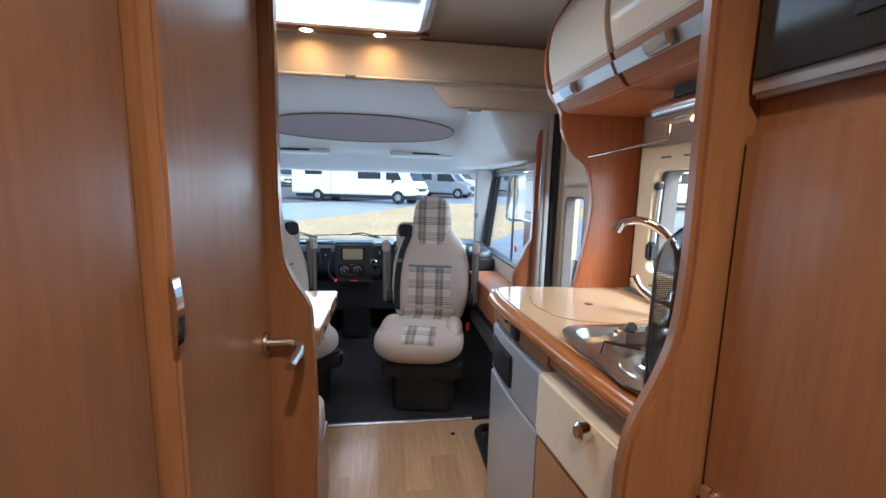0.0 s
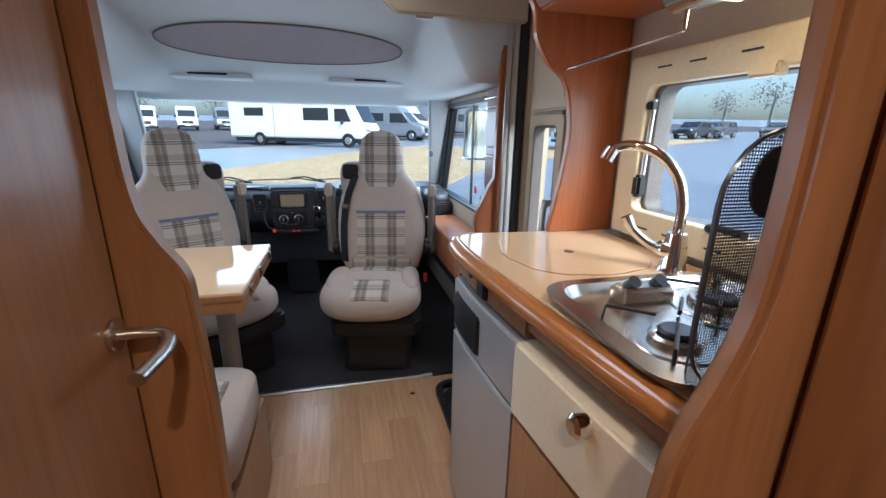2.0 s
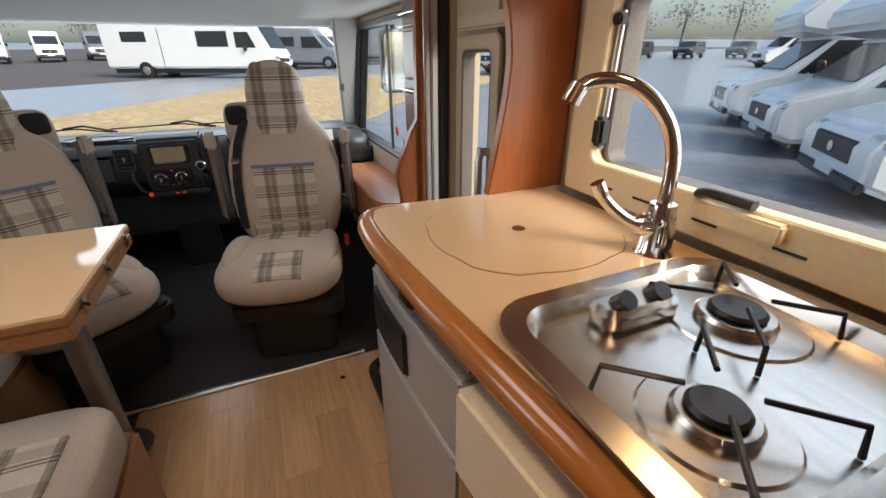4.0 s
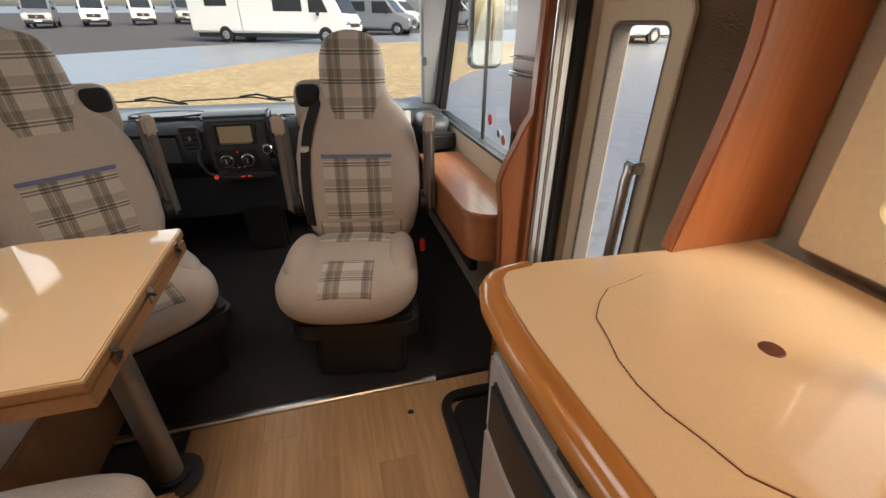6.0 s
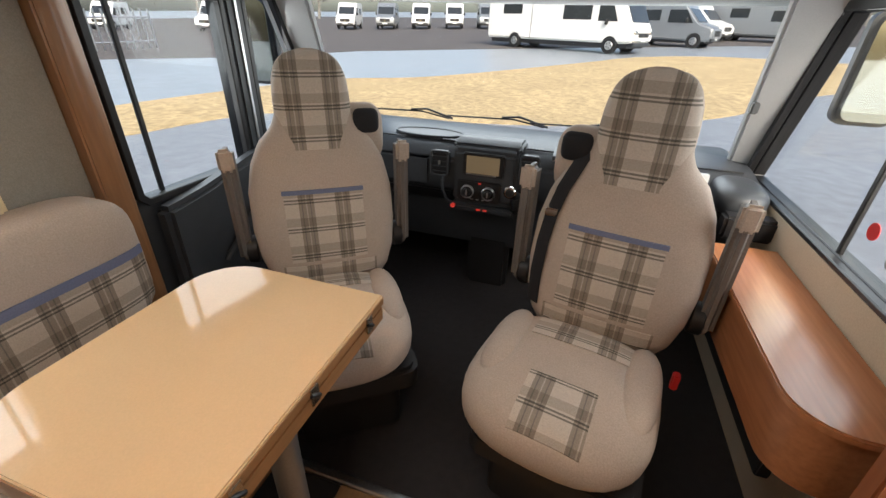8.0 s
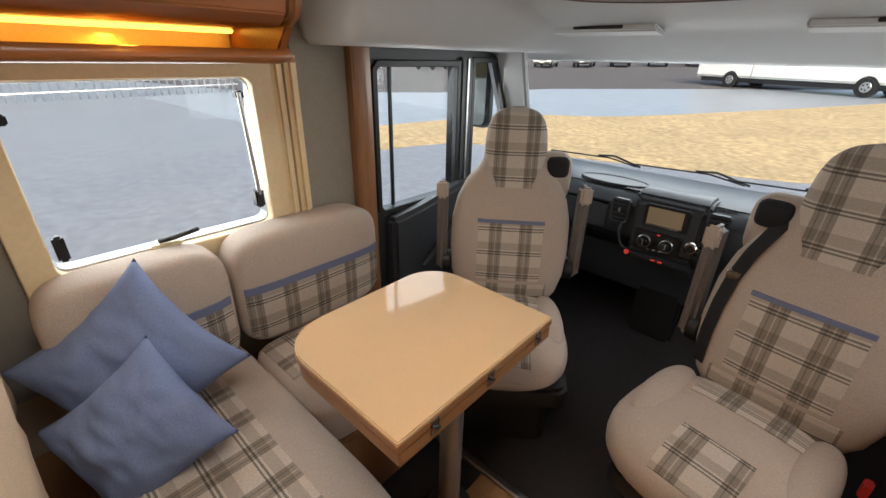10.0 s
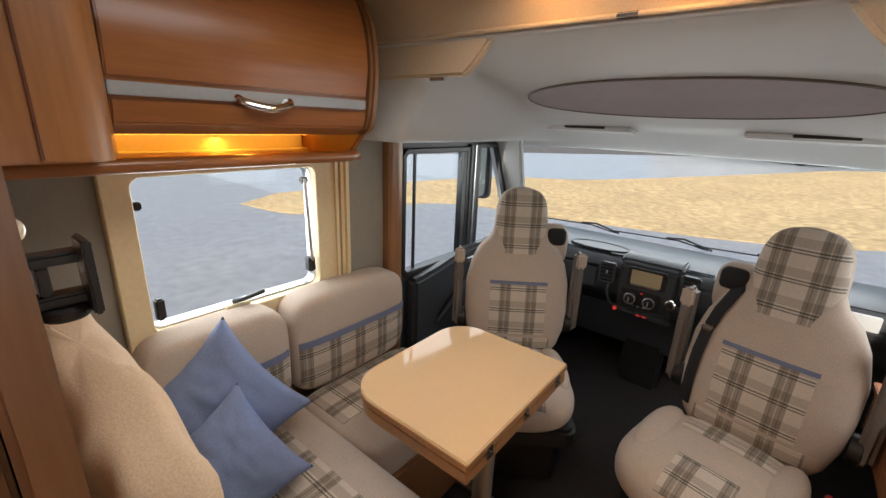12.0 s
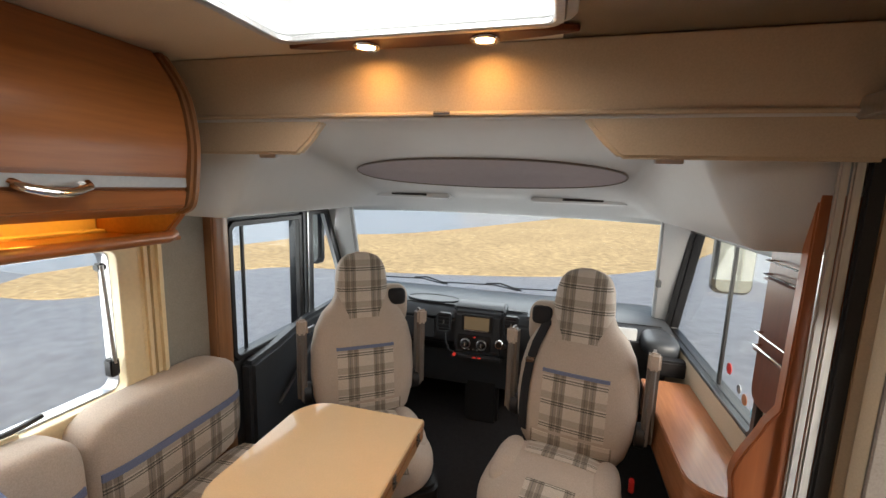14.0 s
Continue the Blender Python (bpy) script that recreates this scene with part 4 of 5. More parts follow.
# ---- overhead lockers over the sofa ----
lk = thing("lounge_locker", "curved cherry overhead locker with a chrome handle", "locker", (-0.88, 2.66, 1.46))
lp2 = [(LX + 0.001, 1.42)] + [tuple(p) for p in curve2([(-0.735, 1.42), (-0.70, 1.445), (-0.682, 1.52), (-0.675, 1.63), (-0.70, 1.75), (-0.775, 1.858)], 6)] + [(LX + 0.001, 1.858)]
part("body", prism([(x - 0.015 if x > -1 else x, z) for x, z in lp2], "y", 2.258, 2.90), wood_h, lk)
f2 = [tuple(p) for p in curve2([(-0.686, 1.53), (-0.676, 1.63), (-0.702, 1.75), (-0.777, 1.857)], 7)]
part("door", prism(f2 + [(x - 0.016, z) for x, z in reversed(f2)], "y", 2.263, 2.895, 0.003), wood_h, lk)
part("rail", prism([(-0.735, 1.421), (-0.698, 1.443), (-0.686, 1.488), (-0.704, 1.488), (-0.74, 1.445)], "y", 2.263, 2.895, 0.004), wood_h, lk)
part("strip", box(-0.709, -0.688, 2.263, 2.895, 1.496, 1.522, 0.002), silver_strip, lk, "silver strip")
part("handle", tube(curve2([(-0.692, 2.51, 1.506), (-0.672, 2.522, 1.495), (-0.656, 2.575, 1.485), (-0.672, 2.628, 1.495), (-0.692, 2.64, 1.506)], 6), 0.012, 10, flat=0.8), chrome, lk, "chrome bow handle")
part("end_trim", prism([(x + 0.012 if x > -1 else x, z) for x, z in lp2], "y", 2.90, 2.932, 0.010), wood_v, lk)
sh = thing("lounge_shelf", "open cherry shelf lit yellow below the locker", "shelf", (-0.92, 2.6, 1.345))
part("board", box(LX + 0.001, -0.78, 2.055, 2.95, 1.338, 1.350, 0.002), wood_h, sh)
part("rail", tube([(-0.775, 2.055, 1.352), (-0.775, 2.90, 1.352), (-0.79, 2.93, 1.356), (-0.83, 2.95, 1.356)], 0.017, 12), wood_h, sh)
part("end", prism([(LX + 0.002, 1.350), (-0.80, 1.350), (-0.73, 1.42), (LX + 0.002, 1.42)], "y", 2.905, 2.93, 0.004), wood_h, sh)
part("back", box(LX + 0.001, LX + 0.008, 2.26, 2.90, 1.351, 1.419, 0), window_cream, sh, "cream back board lit from above")
part("light_strip", box(-1.02, -0.99, 2.27, 2.89, 1.407, 1.419, 0.003), strip_light_m, sh, "lit warm strip light")
cl = thing("corner_locker", "deep rounded cherry corner locker", "locker", (-0.85, 2.2, 1.38))
part("body", prism(rounded(LX + 0.002, -0.61, 2.053, 2.255, (0, 0, 0.06, 0.0)), "z", 1.378, 1.858, 0.004), wood_amber, cl)
part("joint", box(-0.6095, -0.606, 2.14, 2.144, 1.385, 1.855, 0), wood_dark, cl)
single("panel_grey", box(LX + 0.001, LX + 0.012, 3.084, 3.298, 0.5, 1.46, 0.002), grey_lining, "grey fabric panel beside the cab window", "panel", "structure")
single("panel_corner", box(LX + 0.001, LX + 0.010, 2.055, 2.283, 0.5, 1.335, 0.002), grey_lining, "grey fabric wall panel behind the sofa corner", "panel", "structure")
single("trim_cab_post", prism([(LX, 3.30), (-1.01, 3.30), (-0.995, 3.32), (-0.995, 3.365), (-1.01, 3.383), (LX, 3.383)], "z", 0.0, 1.46, 0.005), wood_v, "cherry trim post before the cab window", "trim", "structure")
bracket = thing("tv_bracket", "black swivel television bracket on the wooden partition", "bracket", (-0.2, 2.052, 1.30))
part("wall_plate", box(-0.218, -0.182, 2.0515, 2.057, 1.27, 1.35, 0.002), plastic_dk, bracket)
part("arm", box(-0.212, -0.188, 2.057, 2.098, 1.326, 1.338, 0.003), plastic_dk, bracket)
part("arm", box(-0.212, -0.188, 2.057, 2.098, 1.284, 1.296, 0.003), plastic_dk, bracket)
part("upright", box(-0.209, -0.191, 2.062, 2.072, 1.296, 1.326, 0.002), plastic_dk, bracket)
part("screen_plate", box(-0.205, -0.165, 2.095, 2.103, 1.276, 1.352, 0.002), plastic_dk, bracket)
part("swivel_disc", disc(-0.2, 2.078, 1.270, 1.284, 0.022, 22, 0.003), plastic_dk, bracket)
part("cable", tube(curve2([(-0.215, 2.058, 1.255), (-0.222, 2.058, 1.18), (-0.20, 2.056, 1.10), (-0.185, 2.055, 1.0)]), 0.004, 8), plastic_dk, bracket, "black hanging cable")
lampf = thing("reading_light", "small chrome reading light with a pale globe", "light", (-0.75, 2.052, 1.26))
part("rose", disc(-0.75, 1.30, 2.0515, 2.062, 0.022, 20, 0.002, "y"), chrome, lampf)
part("stem", tube([(-0.75, 2.06, 1.30), (-0.75, 2.085, 1.298), (-0.75, 2.088, 1.27)], 0.006, 10), chrome, lampf)
part("globe", soft(-0.75, 2.088, 1.248, 0.026, 0.026, 0.026, 2.0, 20), gloss_cream, lampf, "pale glass globe")

# ---- sofa ----
sofa = thing("sofa", "L-shaped beige sofa with plaid cushions on a cherry base", "sofa", (-0.8, 2.7, 0))
part("base", box(LX + 0.005, -0.46, 2.74, 3.29, 0.0, 0.32, 0.01), wood_v, sofa)
part("base", box(LX + 0.005, -0.075, 2.055, 2.735, 0.0, 0.32, 0.012), wood_v, sofa)
cs = [("seat_cushion", -0.685, 3.005, 0.225, 0.285), ("seat_cushion", -0.57, 2.50, 0.50, 0.225)]
for nm, cx, cy, a, b in cs:
    c = part(nm, soft(cx, cy, 0.385, a, b, 0.075, 7, 40), fabric, sofa)
    if cy > 2.8:
        part("plaid_panel", patch(lambda u, v: (u, v, 0.385 + 0.075 * (1 - abs((u - cx) / a) ** 7 - abs((v - cy) / b) ** 7) ** (1 / 7)), -0.872, -0.66, 2.75, 3.26, out=(0, 0, 1)), plaid_xy, c)
    else:
        part("plaid_panel", patch(lambda u, v: (u, v, 0.385 + 0.075 * (1 - abs((u - cx) / a) ** 7 - abs((v - cy) / b) ** 7) ** (1 / 7)), -0.87, -0.14, 2.33, 2.60, out=(0, 0, 1)), plaid_xy, c)
for y0, y1 in ((2.27, 2.716), (2.72, 3.29)):
    cy, b = (y0 + y1) / 2, (y1 - y0) / 2
    bk = part("back_cushion", soft(-0.965, cy, 0.640, 0.092, b, 0.20, 5, 40), fabric, sofa)
    sheet = lambda u, v: (-0.965 + 0.092 * (max(0.0, 1 - abs((u - cy) / b) ** 5 - abs((v - 0.640) / 0.20) ** 5)) ** 0.2, u, v)
    part("plaid_panel", patch(sheet, y0 + 0.02, y1 - 0.02, 0.475, 0.655, out=(1, 0, 0)), plaid_yz, bk)
    part("piping", patch(sheet, y0 + 0.02, y1 - 0.02, 0.655, 0.680, 14, 2, 0.006, (1, 0, 0)), piping_m, bk)
part("end_cushion", soft(-0.575, 2.128, 0.765, 0.465, 0.072, 0.30, 4, 56, 0.022), tan_fabric, sofa, "plump sand-coloured back cushion")
def pillow(x, y, z, rx, spin, rz, s):
    m = bmesh.new()
    N, top, bot = 34, {}, {}
    for i in range(N + 1):
        for j in range(N + 1):
            u, v = -1 + 2 * i / N, -1 + 2 * j / N
            px, py = s * u * (0.86 + 0.14 * v * v), s * v * (0.86 + 0.14 * u * u)
            h = 0.085 * max(0.0, (1 - u * u) * (1 - v * v)) ** 0.42
            h *= 1 + 0.22 * noise.noise(Vector((u * 2.3 + x * 9, v * 2.3, 1.0))) + 0.10 * noise.noise(Vector((u * 6 + x * 5, v * 3, 3.0)))
            top[i, j] = m.verts.new((px, py, h))
            bot[i, j] = top[i, j] if h < 1e-6 else m.verts.new((px, py, -h))
    for i in range(N):
        for j in range(N):
            for g in (top, bot):
                m.faces.new((g[i, j], g[i + 1, j], g[i + 1, j + 1], g[i, j + 1]))
    m.transform(pose(x, y, z, rx, 0, rz) @ pose(0, 0, 0, 0, 0, spin))
    single("throw_pillow", m, blue_fabric, "plain blue cotton throw pillow standing on the sofa", "pillow", group="blue pillows", smooth=70)


pillow(-0.825, 2.42, 0.622, 68, 38, 62, 0.195)
pillow(-0.665, 2.37, 0.545, 62, 42, 48, 0.16)

# ---- table ----
tb = thing("table", "folding cream-topped table with hinged wooden edge", "table", (-0.235, 3.0, 0))
tp = rounded(-0.552, -0.092, 2.672, 3.246, (0.13, 0.004, 0.004, 0.12), 8)
part("tabletop", prism(tp, "z", 0.684, 0.712, 0.003), cream_top, tb)
part("edge_band", prism([(-0.322 + (x + 0.322) * 1.006, 2.96 + (y - 2.96) * 1.005) for x, y in tp], "z", 0.685, 0.707, 0.003), table_wood, tb)
part("lower_leaf", prism(rounded(-0.547, -0.092, 2.675, 3.243, (0.13, 0.004, 0.004, 0.12), 8), "z", 0.644, 0.681, 0.003), table_wood, tb, "folded wooden leaf")
for y in (2.77, 2.96, 3.17):
    hinge = part("hinge", box(-0.0905, -0.087, y - 0.012, y + 0.012, 0.662, 0.702, 0.001), steel, tb, "small steel hinge")
    part("pin", tube([(-0.087, y - 0.012, 0.690), (-0.085, y, 0.682), (-0.087, y + 0.012, 0.672)], 0.004, 8), plastic_dk, hinge)
part("leg", tube([(-0.235, 3.0, 0.02), (-0.235, 3.0, 0.644)], 0.034, 22), leg_grey, tb, "grey tubular leg")
part("foot", disc(-0.235, 3.0, 0.012, 0.028, 0.08, 30, 0.006), plastic, tb, "round dark foot plate")
part("collar", disc(-0.235, 3.0, 0.028, 0.045, 0.045, 24, 0.004), plastic, tb)

# ---- cab seats ----
SEC = [(0.40, 0.19, 0.05, 0.29), (0.44, 0.215, 0.07, 0.295), (0.52, 0.238, 0.08, 0.305), (0.62, 0.248, 0.082, 0.32), (0.74, 0.245, 0.078, 0.342), (0.83, 0.225, 0.07, 0.358), (0.90, 0.19, 0.062, 0.37), (0.945, 0.145, 0.058, 0.378), (0.985, 0.126, 0.056, 0.384), (1.05, 0.124, 0.058, 0.39), (1.10, 0.118, 0.056, 0.394), (1.14, 0.104, 0.050, 0.397), (1.165, 0.083, 0.040, 0.398), (1.18, 0.055, 0.026, 0.399), (1.186, 0.02, 0.01, 0.40)]


def sec_at(z):
    zs = [s[0] for s in SEC]
    return [float(np.interp(z, zs, [s[k] for s in SEC])) for k in (1, 2, 3)]


def back_front(x, z, p=3.2):
    w, d, y = sec_at(z)
    return (x, y - d * max(0.0, 1 - abs(x / w) ** p) ** (1 / p), z)


def cab_seat(label, at, turn, belt):
    st = thing("captain_chair", label, "seat", at, turn, "swivelled cab seats")
    m = bmesh.new()
    rings = []
    zs = [0.40 + (1.186 - 0.40) * k / 60 for k in range(61)]
    for z in zs:
        w, d, y = sec_at(z)
        rings.append([m.verts.new((w * sgn_pow(math.cos(a), 2 / 3.2), y + d * sgn_pow(math.sin(a), 2 / 3.2), z)) for a in (2 * math.pi * k / 36 for k in range(36))])
    for ra, rb in zip(rings, rings[1:]):
        for k in range(36):
            m.faces.new((ra[k], ra[(k + 1) % 36], rb[(k + 1) % 36], rb[k]))
    m.faces.new(rings[0])
    m.faces.new(rings[-1][::-1])
    back = part("backrest", m, fabric, st, local=True)
    part("plaid_panel", patch(lambda u, v: back_front(u, v), -0.132, 0.132, 0.505, 0.745), plaid_xz, back, local=True)
    part("piping", patch(lambda u, v: back_front(u, v), -0.136, 0.136, 0.745, 0.758, 14, 2, 0.007), piping_m, back, local=True)
    part("headrest_plaid", patch(lambda u, v: back_front(u * min(0.072 + 0.5 * max(0, v - 0.90), 0.97 * sec_at(v)[0]), v), -1, 1, 0.885, 1.183, 20, 30), plaid_xz, back, local=True)
    part("lumbar_plaid", patch(lambda u, v: back_front(u, v), -0.165, 0.165, 0.43, 0.488), plaid_xz, back, local=True)
    cz, ca, cb, cc, p = 0.375, 0.255, 0.262, 0.09, 2.8
    cush = part("seat", soft(-0.03, 0.01, cz, ca, cb, cc, p, 40), fabric, st, local=True)

    def seat_top(u, v):
        return (u, v, cz + cc * max(0.0, 1 - abs((u + 0.03) / ca) ** p - abs((v - 0.01) / cb) ** p) ** (1 / p))
    part("plaid_panel", patch(seat_top, -0.105, 0.07, -0.23, -0.055, out=(0, -0.3, 1)), plaid_xy, cush, local=True)
    part("rear_plaid", patch(seat_top, -0.155, 0.155, 0.10, 0.205, out=(0, 0, 1)), plaid_xy, cush, local=True)
    for s in (-1, 1):
        part("side_bolster", soft(-0.025 + s * 0.185, 0.06, 0.427, 0.055, 0.17, 0.042, 2.2, 24), fabric, cush, local=True)
        arm = part("armrest", box(s * 0.285 - 0.022, s * 0.285 + 0.022, 0.285, 0.36, 0.50, 0.90, 0.016, 3), taupe, st, "taupe folded-up armrest", local=True)
        part("armrest_pad", box(s * 0.285 - 0.024, s * 0.285 + 0.024, 0.275, 0.30, 0.83, 0.905, 0.01, 3), fabric, arm, local=True)
        part("hinge_cover", disc(0.33, 0.53, s * 0.262 - 0.02, s * 0.262 + 0.02, 0.05, 20, 0.005, "x"), plastic_dk, st, local=True)
    part("pedestal", prism(rounded(-0.17, 0.17, -0.14, 0.24, 0.04), "z", 0.0, 0.22, 0.01), rubber, st, local=True)
    part("seat_pan", prism(rounded(-0.22, 0.22, -0.20, 0.26, 0.05), "z", 0.22, 0.31, 0.015), rubber, st, local=True)
    if belt < 0:
        part("buckle", box(0.238, 0.258, 0.17, 0.20, 0.37, 0.42, 0.004), red_m, st, "red belt buckle", local=True)
    part("belt_housing", soft(belt * 0.158, 0.405, 0.915, 0.078, 0.055, 0.10, 3.6, 28), fabric, back, local=True)
    part("belt_slot", soft(belt * 0.172, 0.372, 0.962, 0.046, 0.036, 0.042, 4, 20), strap_m, back, local=True)
    if belt < 0:
        strap = part("belt", tube([Vector(back_front(bx, bz)) + Vector((0, -0.006, 0)) for bx, bz in ((-0.135, 0.965), (-0.155, 0.91), (-0.178, 0.85), (-0.196, 0.77), (-0.205, 0.68), (-0.207, 0.58), (-0.205, 0.47))], 0.024, 10, flat=0.16), strap_m, st, "black seat belt", local=True)
        part("belt_tongue", box(-0.215, -0.175, 0.272, 0.296, 0.765, 0.79, 0.003), chrome, strap, local=True)
    return st


cab_seat("beige swivel driver's seat with plaid panels and belt", (0.378, 3.421, 0.004), -10.9, -1)
cab_seat("beige swivel passenger seat with plaid panels", (-0.365, 3.466, 0.004), 36.7, 1)

# ---- dashboard ----
dash = thing("dashboard", "dark grey van dashboard with centre console", "dashboard", (0, 4.35, 0.0))
part("body", prism([(4.94, 0.745), (4.85, 0.785), (4.55, 0.808), (4.40, 0.806), (4.31, 0.79), (4.255, 0.745), (4.245, 0.66), (4.27, 0.60), (4.36, 0.57), (4.38, 0.42), (4.45, 0.25), (4.94, 0.2)], "x", -1.03, 0.95, 0.012), plastic, dash)
part("console", prism([(4.34, 0.825), (4.26, 0.82), (4.232, 0.795), (4.228, 0.68), (4.235, 0.57), (4.27, 0.535), (4.36, 0.50), (4.45, 0.50), (4.45, 0.825)], "x", -0.225, 0.055, 0.014), plastic, dash)
part("tunnel", prism([(4.44, 0.004), (4.43, 0.40), (4.40, 0.52), (4.52, 0.52), (4.52, 0.004)], "x", -0.19, 0.03, 0.02), rubber, dash)
part("lower_tray", prism([(4.215, 0.555), (4.22, 0.525), (4.36, 0.50), (4.36, 0.555)], "x", -0.23, 0.06, 0.008), plastic, dash)
part("glove_shelf", prism([(4.265, 0.60), (4.275, 0.57), (4.38, 0.50), (4.40, 0.60)], "x", -0.86, -0.235, 0.01), plastic_dk, dash)
part("glove_strap", tube(curve2([(-0.265, 4.235, 0.69), (-0.27, 4.22, 0.63), (-0.25, 4.225, 0.57), (-0.225, 4.23, 0.555)]), 0.007), plastic, dash)
part("top_recess", prism([(-0.41 + 0.165 * math.cos(a), 4.43 + 0.075 * math.sin(a)) for a in (2 * math.pi * k / 36 for k in range(36))], "z", 0.80, 0.813, 0.003), plastic_dk, dash, "dark oval tray")
part("recess_rim", tube([(-0.41 + 0.168 * math.cos(a), 4.43 + 0.078 * math.sin(a), 0.812) for a in (2 * math.pi * k / 40 for k in range(41))], 0.005, 8), plastic, dash)
part("top_recess", prism([(0.36 + 0.10 * math.cos(a), 4.52 + 0.05 * math.sin(a)) for a in (2 * math.pi * k / 30 for k in range(30))], "z", 0.80, 0.813, 0.003), plastic_dk, dash)
part("top_seam", box(-0.95, 0.90, 4.345, 4.352, 0.800, 0.8065, 0.001), plastic_dk, dash)
part("top_hood", prism([(4.255, 0.818), (4.30, 0.838), (4.40, 0.832), (4.46, 0.80), (4.26, 0.79)], "x", -0.235, 0.065, 0.012), plastic, dash)
part("instrument_hood", prism([(4.20, 0.79), (4.22, 0.835), (4.34, 0.85), (4.46, 0.80), (4.28, 0.76)], "x", 0.19, 0.66, 0.02), plastic, dash)
part("radio", box(-0.178, 0.002, 4.216, 4.24, 0.698, 0.795, 0.004), plastic_dk, dash)
part("radio_screen", box(-0.162, -0.018, 4.2135, 4.2165, 0.708, 0.784, 0.001), screen_m, dash, "dim radio screen")
part("radio_trim", box(-0.162, -0.03, 4.2125, 4.2155, 0.7025, 0.7055, 0.001), alu, dash)
part("heater_panel", box(-0.20, -0.005, 4.220, 4.24, 0.578, 0.672, 0.006), plastic_dk, dash)
for x in (-0.152, -0.058):
    kn = part("heater_knob", frame_ring("y", 4.206, 4.222, x - 0.030, x + 0.030, 0.592, 0.652, 0.006, 0.023, 0.029), alu, dash)
    part("cap", disc(x, 0.622, 4.198, 4.222, 0.019, 24, 0.003, "y"), plastic_dk, kn)
    part("pointer", box(x - 0.003, x + 0.003, 4.194, 4.199, 0.61, 0.636, 0.001), alu, kn)
for x in (-0.13, -0.105, -0.08):
    part("heater_mark", box(x - 0.006, x + 0.006, 4.2175, 4.2205, 0.586, 0.590, 0), abs_white, dash)
for x, z in ((-0.285, 0.735), (0.105, 0.755)):
    v = part("vent", box(x - 0.038, x + 0.038, 4.222, 4.26, z - 0.055, z + 0.05, 0.008), plastic_dk, dash)
    part("vent_frame", frame_ring("y", 4.214, 4.223, x - 0.042, x + 0.042, z - 0.06, z + 0.055, 0.008, 0.012, 0.014), plastic, v)
    for k in range(4):
        part("slat", box(x - 0.032, x + 0.032, 4.217, 4.223, z - 0.04 + 0.022 * k, z - 0.036 + 0.022 * k, 0), plastic, v)
    part("vent_tab", box(x - 0.004, x + 0.004, 4.208, 4.218, z - 0.006, z + 0.012, 0.001), alu, v)
    for k in range(5):
        part("demister_slot", box(x - 0.03 + 0.014 * k, x - 0.022 + 0.014 * k, 4.335, 4.365, 0.805, 0.8105, 0), plastic_dk, dash)
lever = part("gear_lever", tube(curve2([(0.075, 4.25, 0.62), (0.072, 4.14, 0.66), (0.068, 4.02, 0.715)]), [0.014] * 8 + [0.018] * 9, 12), plastic_dk, dash, "dash-mounted gear lever")
part("gear_cap", disc(0.067, 0.722, 3.995, 4.012, 0.024, 24, 0.005, "y"), chrome, lever, "chrome cap")
part("gear_badge", disc(0.067, 0.722, 3.991, 3.996, 0.016, 20, 0.002, "y"), plastic_dk, lever)
part("gear_gaiter", soft(0.08, 4.25, 0.60, 0.04, 0.045, 0.05, 3, 20), plastic_dk, dash)
part("socket_ring", disc(-0.215, 0.548, 4.205, 4.222, 0.010, 18, 0.002, "y"), red_led, dash)
for x in (-0.105, -0.075):
    part("hazard_led", box(x, x + 0.018, 4.208, 4.2165, 0.540, 0.546, 0.001), red_led, dash)
part("hazard_led", box(-0.105, -0.092, 4.2155, 4.2205, 0.660, 0.666, 0.001), red_led, dash)
part("glovebox_lid", box(-0.85, -0.34, 4.238, 4.26, 0.62, 0.75, 0.012), plastic, dash)
part("door_bin", prism([(3.44, 0.705), (3.62, 0.728), (3.90, 0.785), (4.28, 0.80), (4.28, 0.10), (3.44, 0.10)], "x", -1.038, -0.965, 0.02), plastic, dash, "passenger door lining")
part("door_pull", tube(curve2([(-0.965, 3.62, 0.42), (-0.935, 3.75, 0.55), (-0.965, 3.92, 0.66)]), 0.014), plastic, dash)
part("door_catch", box(-0.964, -0.955, 3.86, 3.93, 0.70, 0.735, 0.004), alu, dash)
part("side_roll", soft(0.865, 4.24, 0.745, 0.085, 0.14, 0.055, 3, 24), plastic, dash)
part("side_socket", box(0.79, 0.95, 4.03, 4.10, 0.655, 0.735, 0.01), plastic_dk, dash)
part("paper", box(0.66, 0.75, 4.20, 4.222, 0.76, 0.82, 0.002), abs_white, dash)
wheel = thing("steering_wheel", "black three-spoke steering wheel behind the driver's seat", "steering wheel", (0.42, 4.13, 0.74))
tilt = pose(0.42, 4.13, 0.74, 62, 0, 0)
part("rim", tube([tilt @ Vector((0.19 * math.cos(a), 0.19 * math.sin(a), 0)) for a in (2 * math.pi * k / 40 for k in range(41))], 0.015, 10), plastic_dk, wheel)
hubm = disc(0, 0, -0.03, 0.02, 0.075, 24, 0.01)
hubm.transform(tilt)
part("hub", hubm, plastic_dk, wheel)
for a in (0, math.pi, -math.pi / 2):
    part("spoke", tube([tilt @ Vector((0.07 * math.cos(a), 0.07 * math.sin(a), 0)), tilt @ Vector((0.19 * math.cos(a), 0.19 * math.sin(a), 0))], 0.014, 8), plastic_dk, wheel)
part("column", tube([tilt @ Vector((0, 0, -0.02)), (0.42, 4.3, 0.65)], 0.04, 14), plastic_dk, wheel)

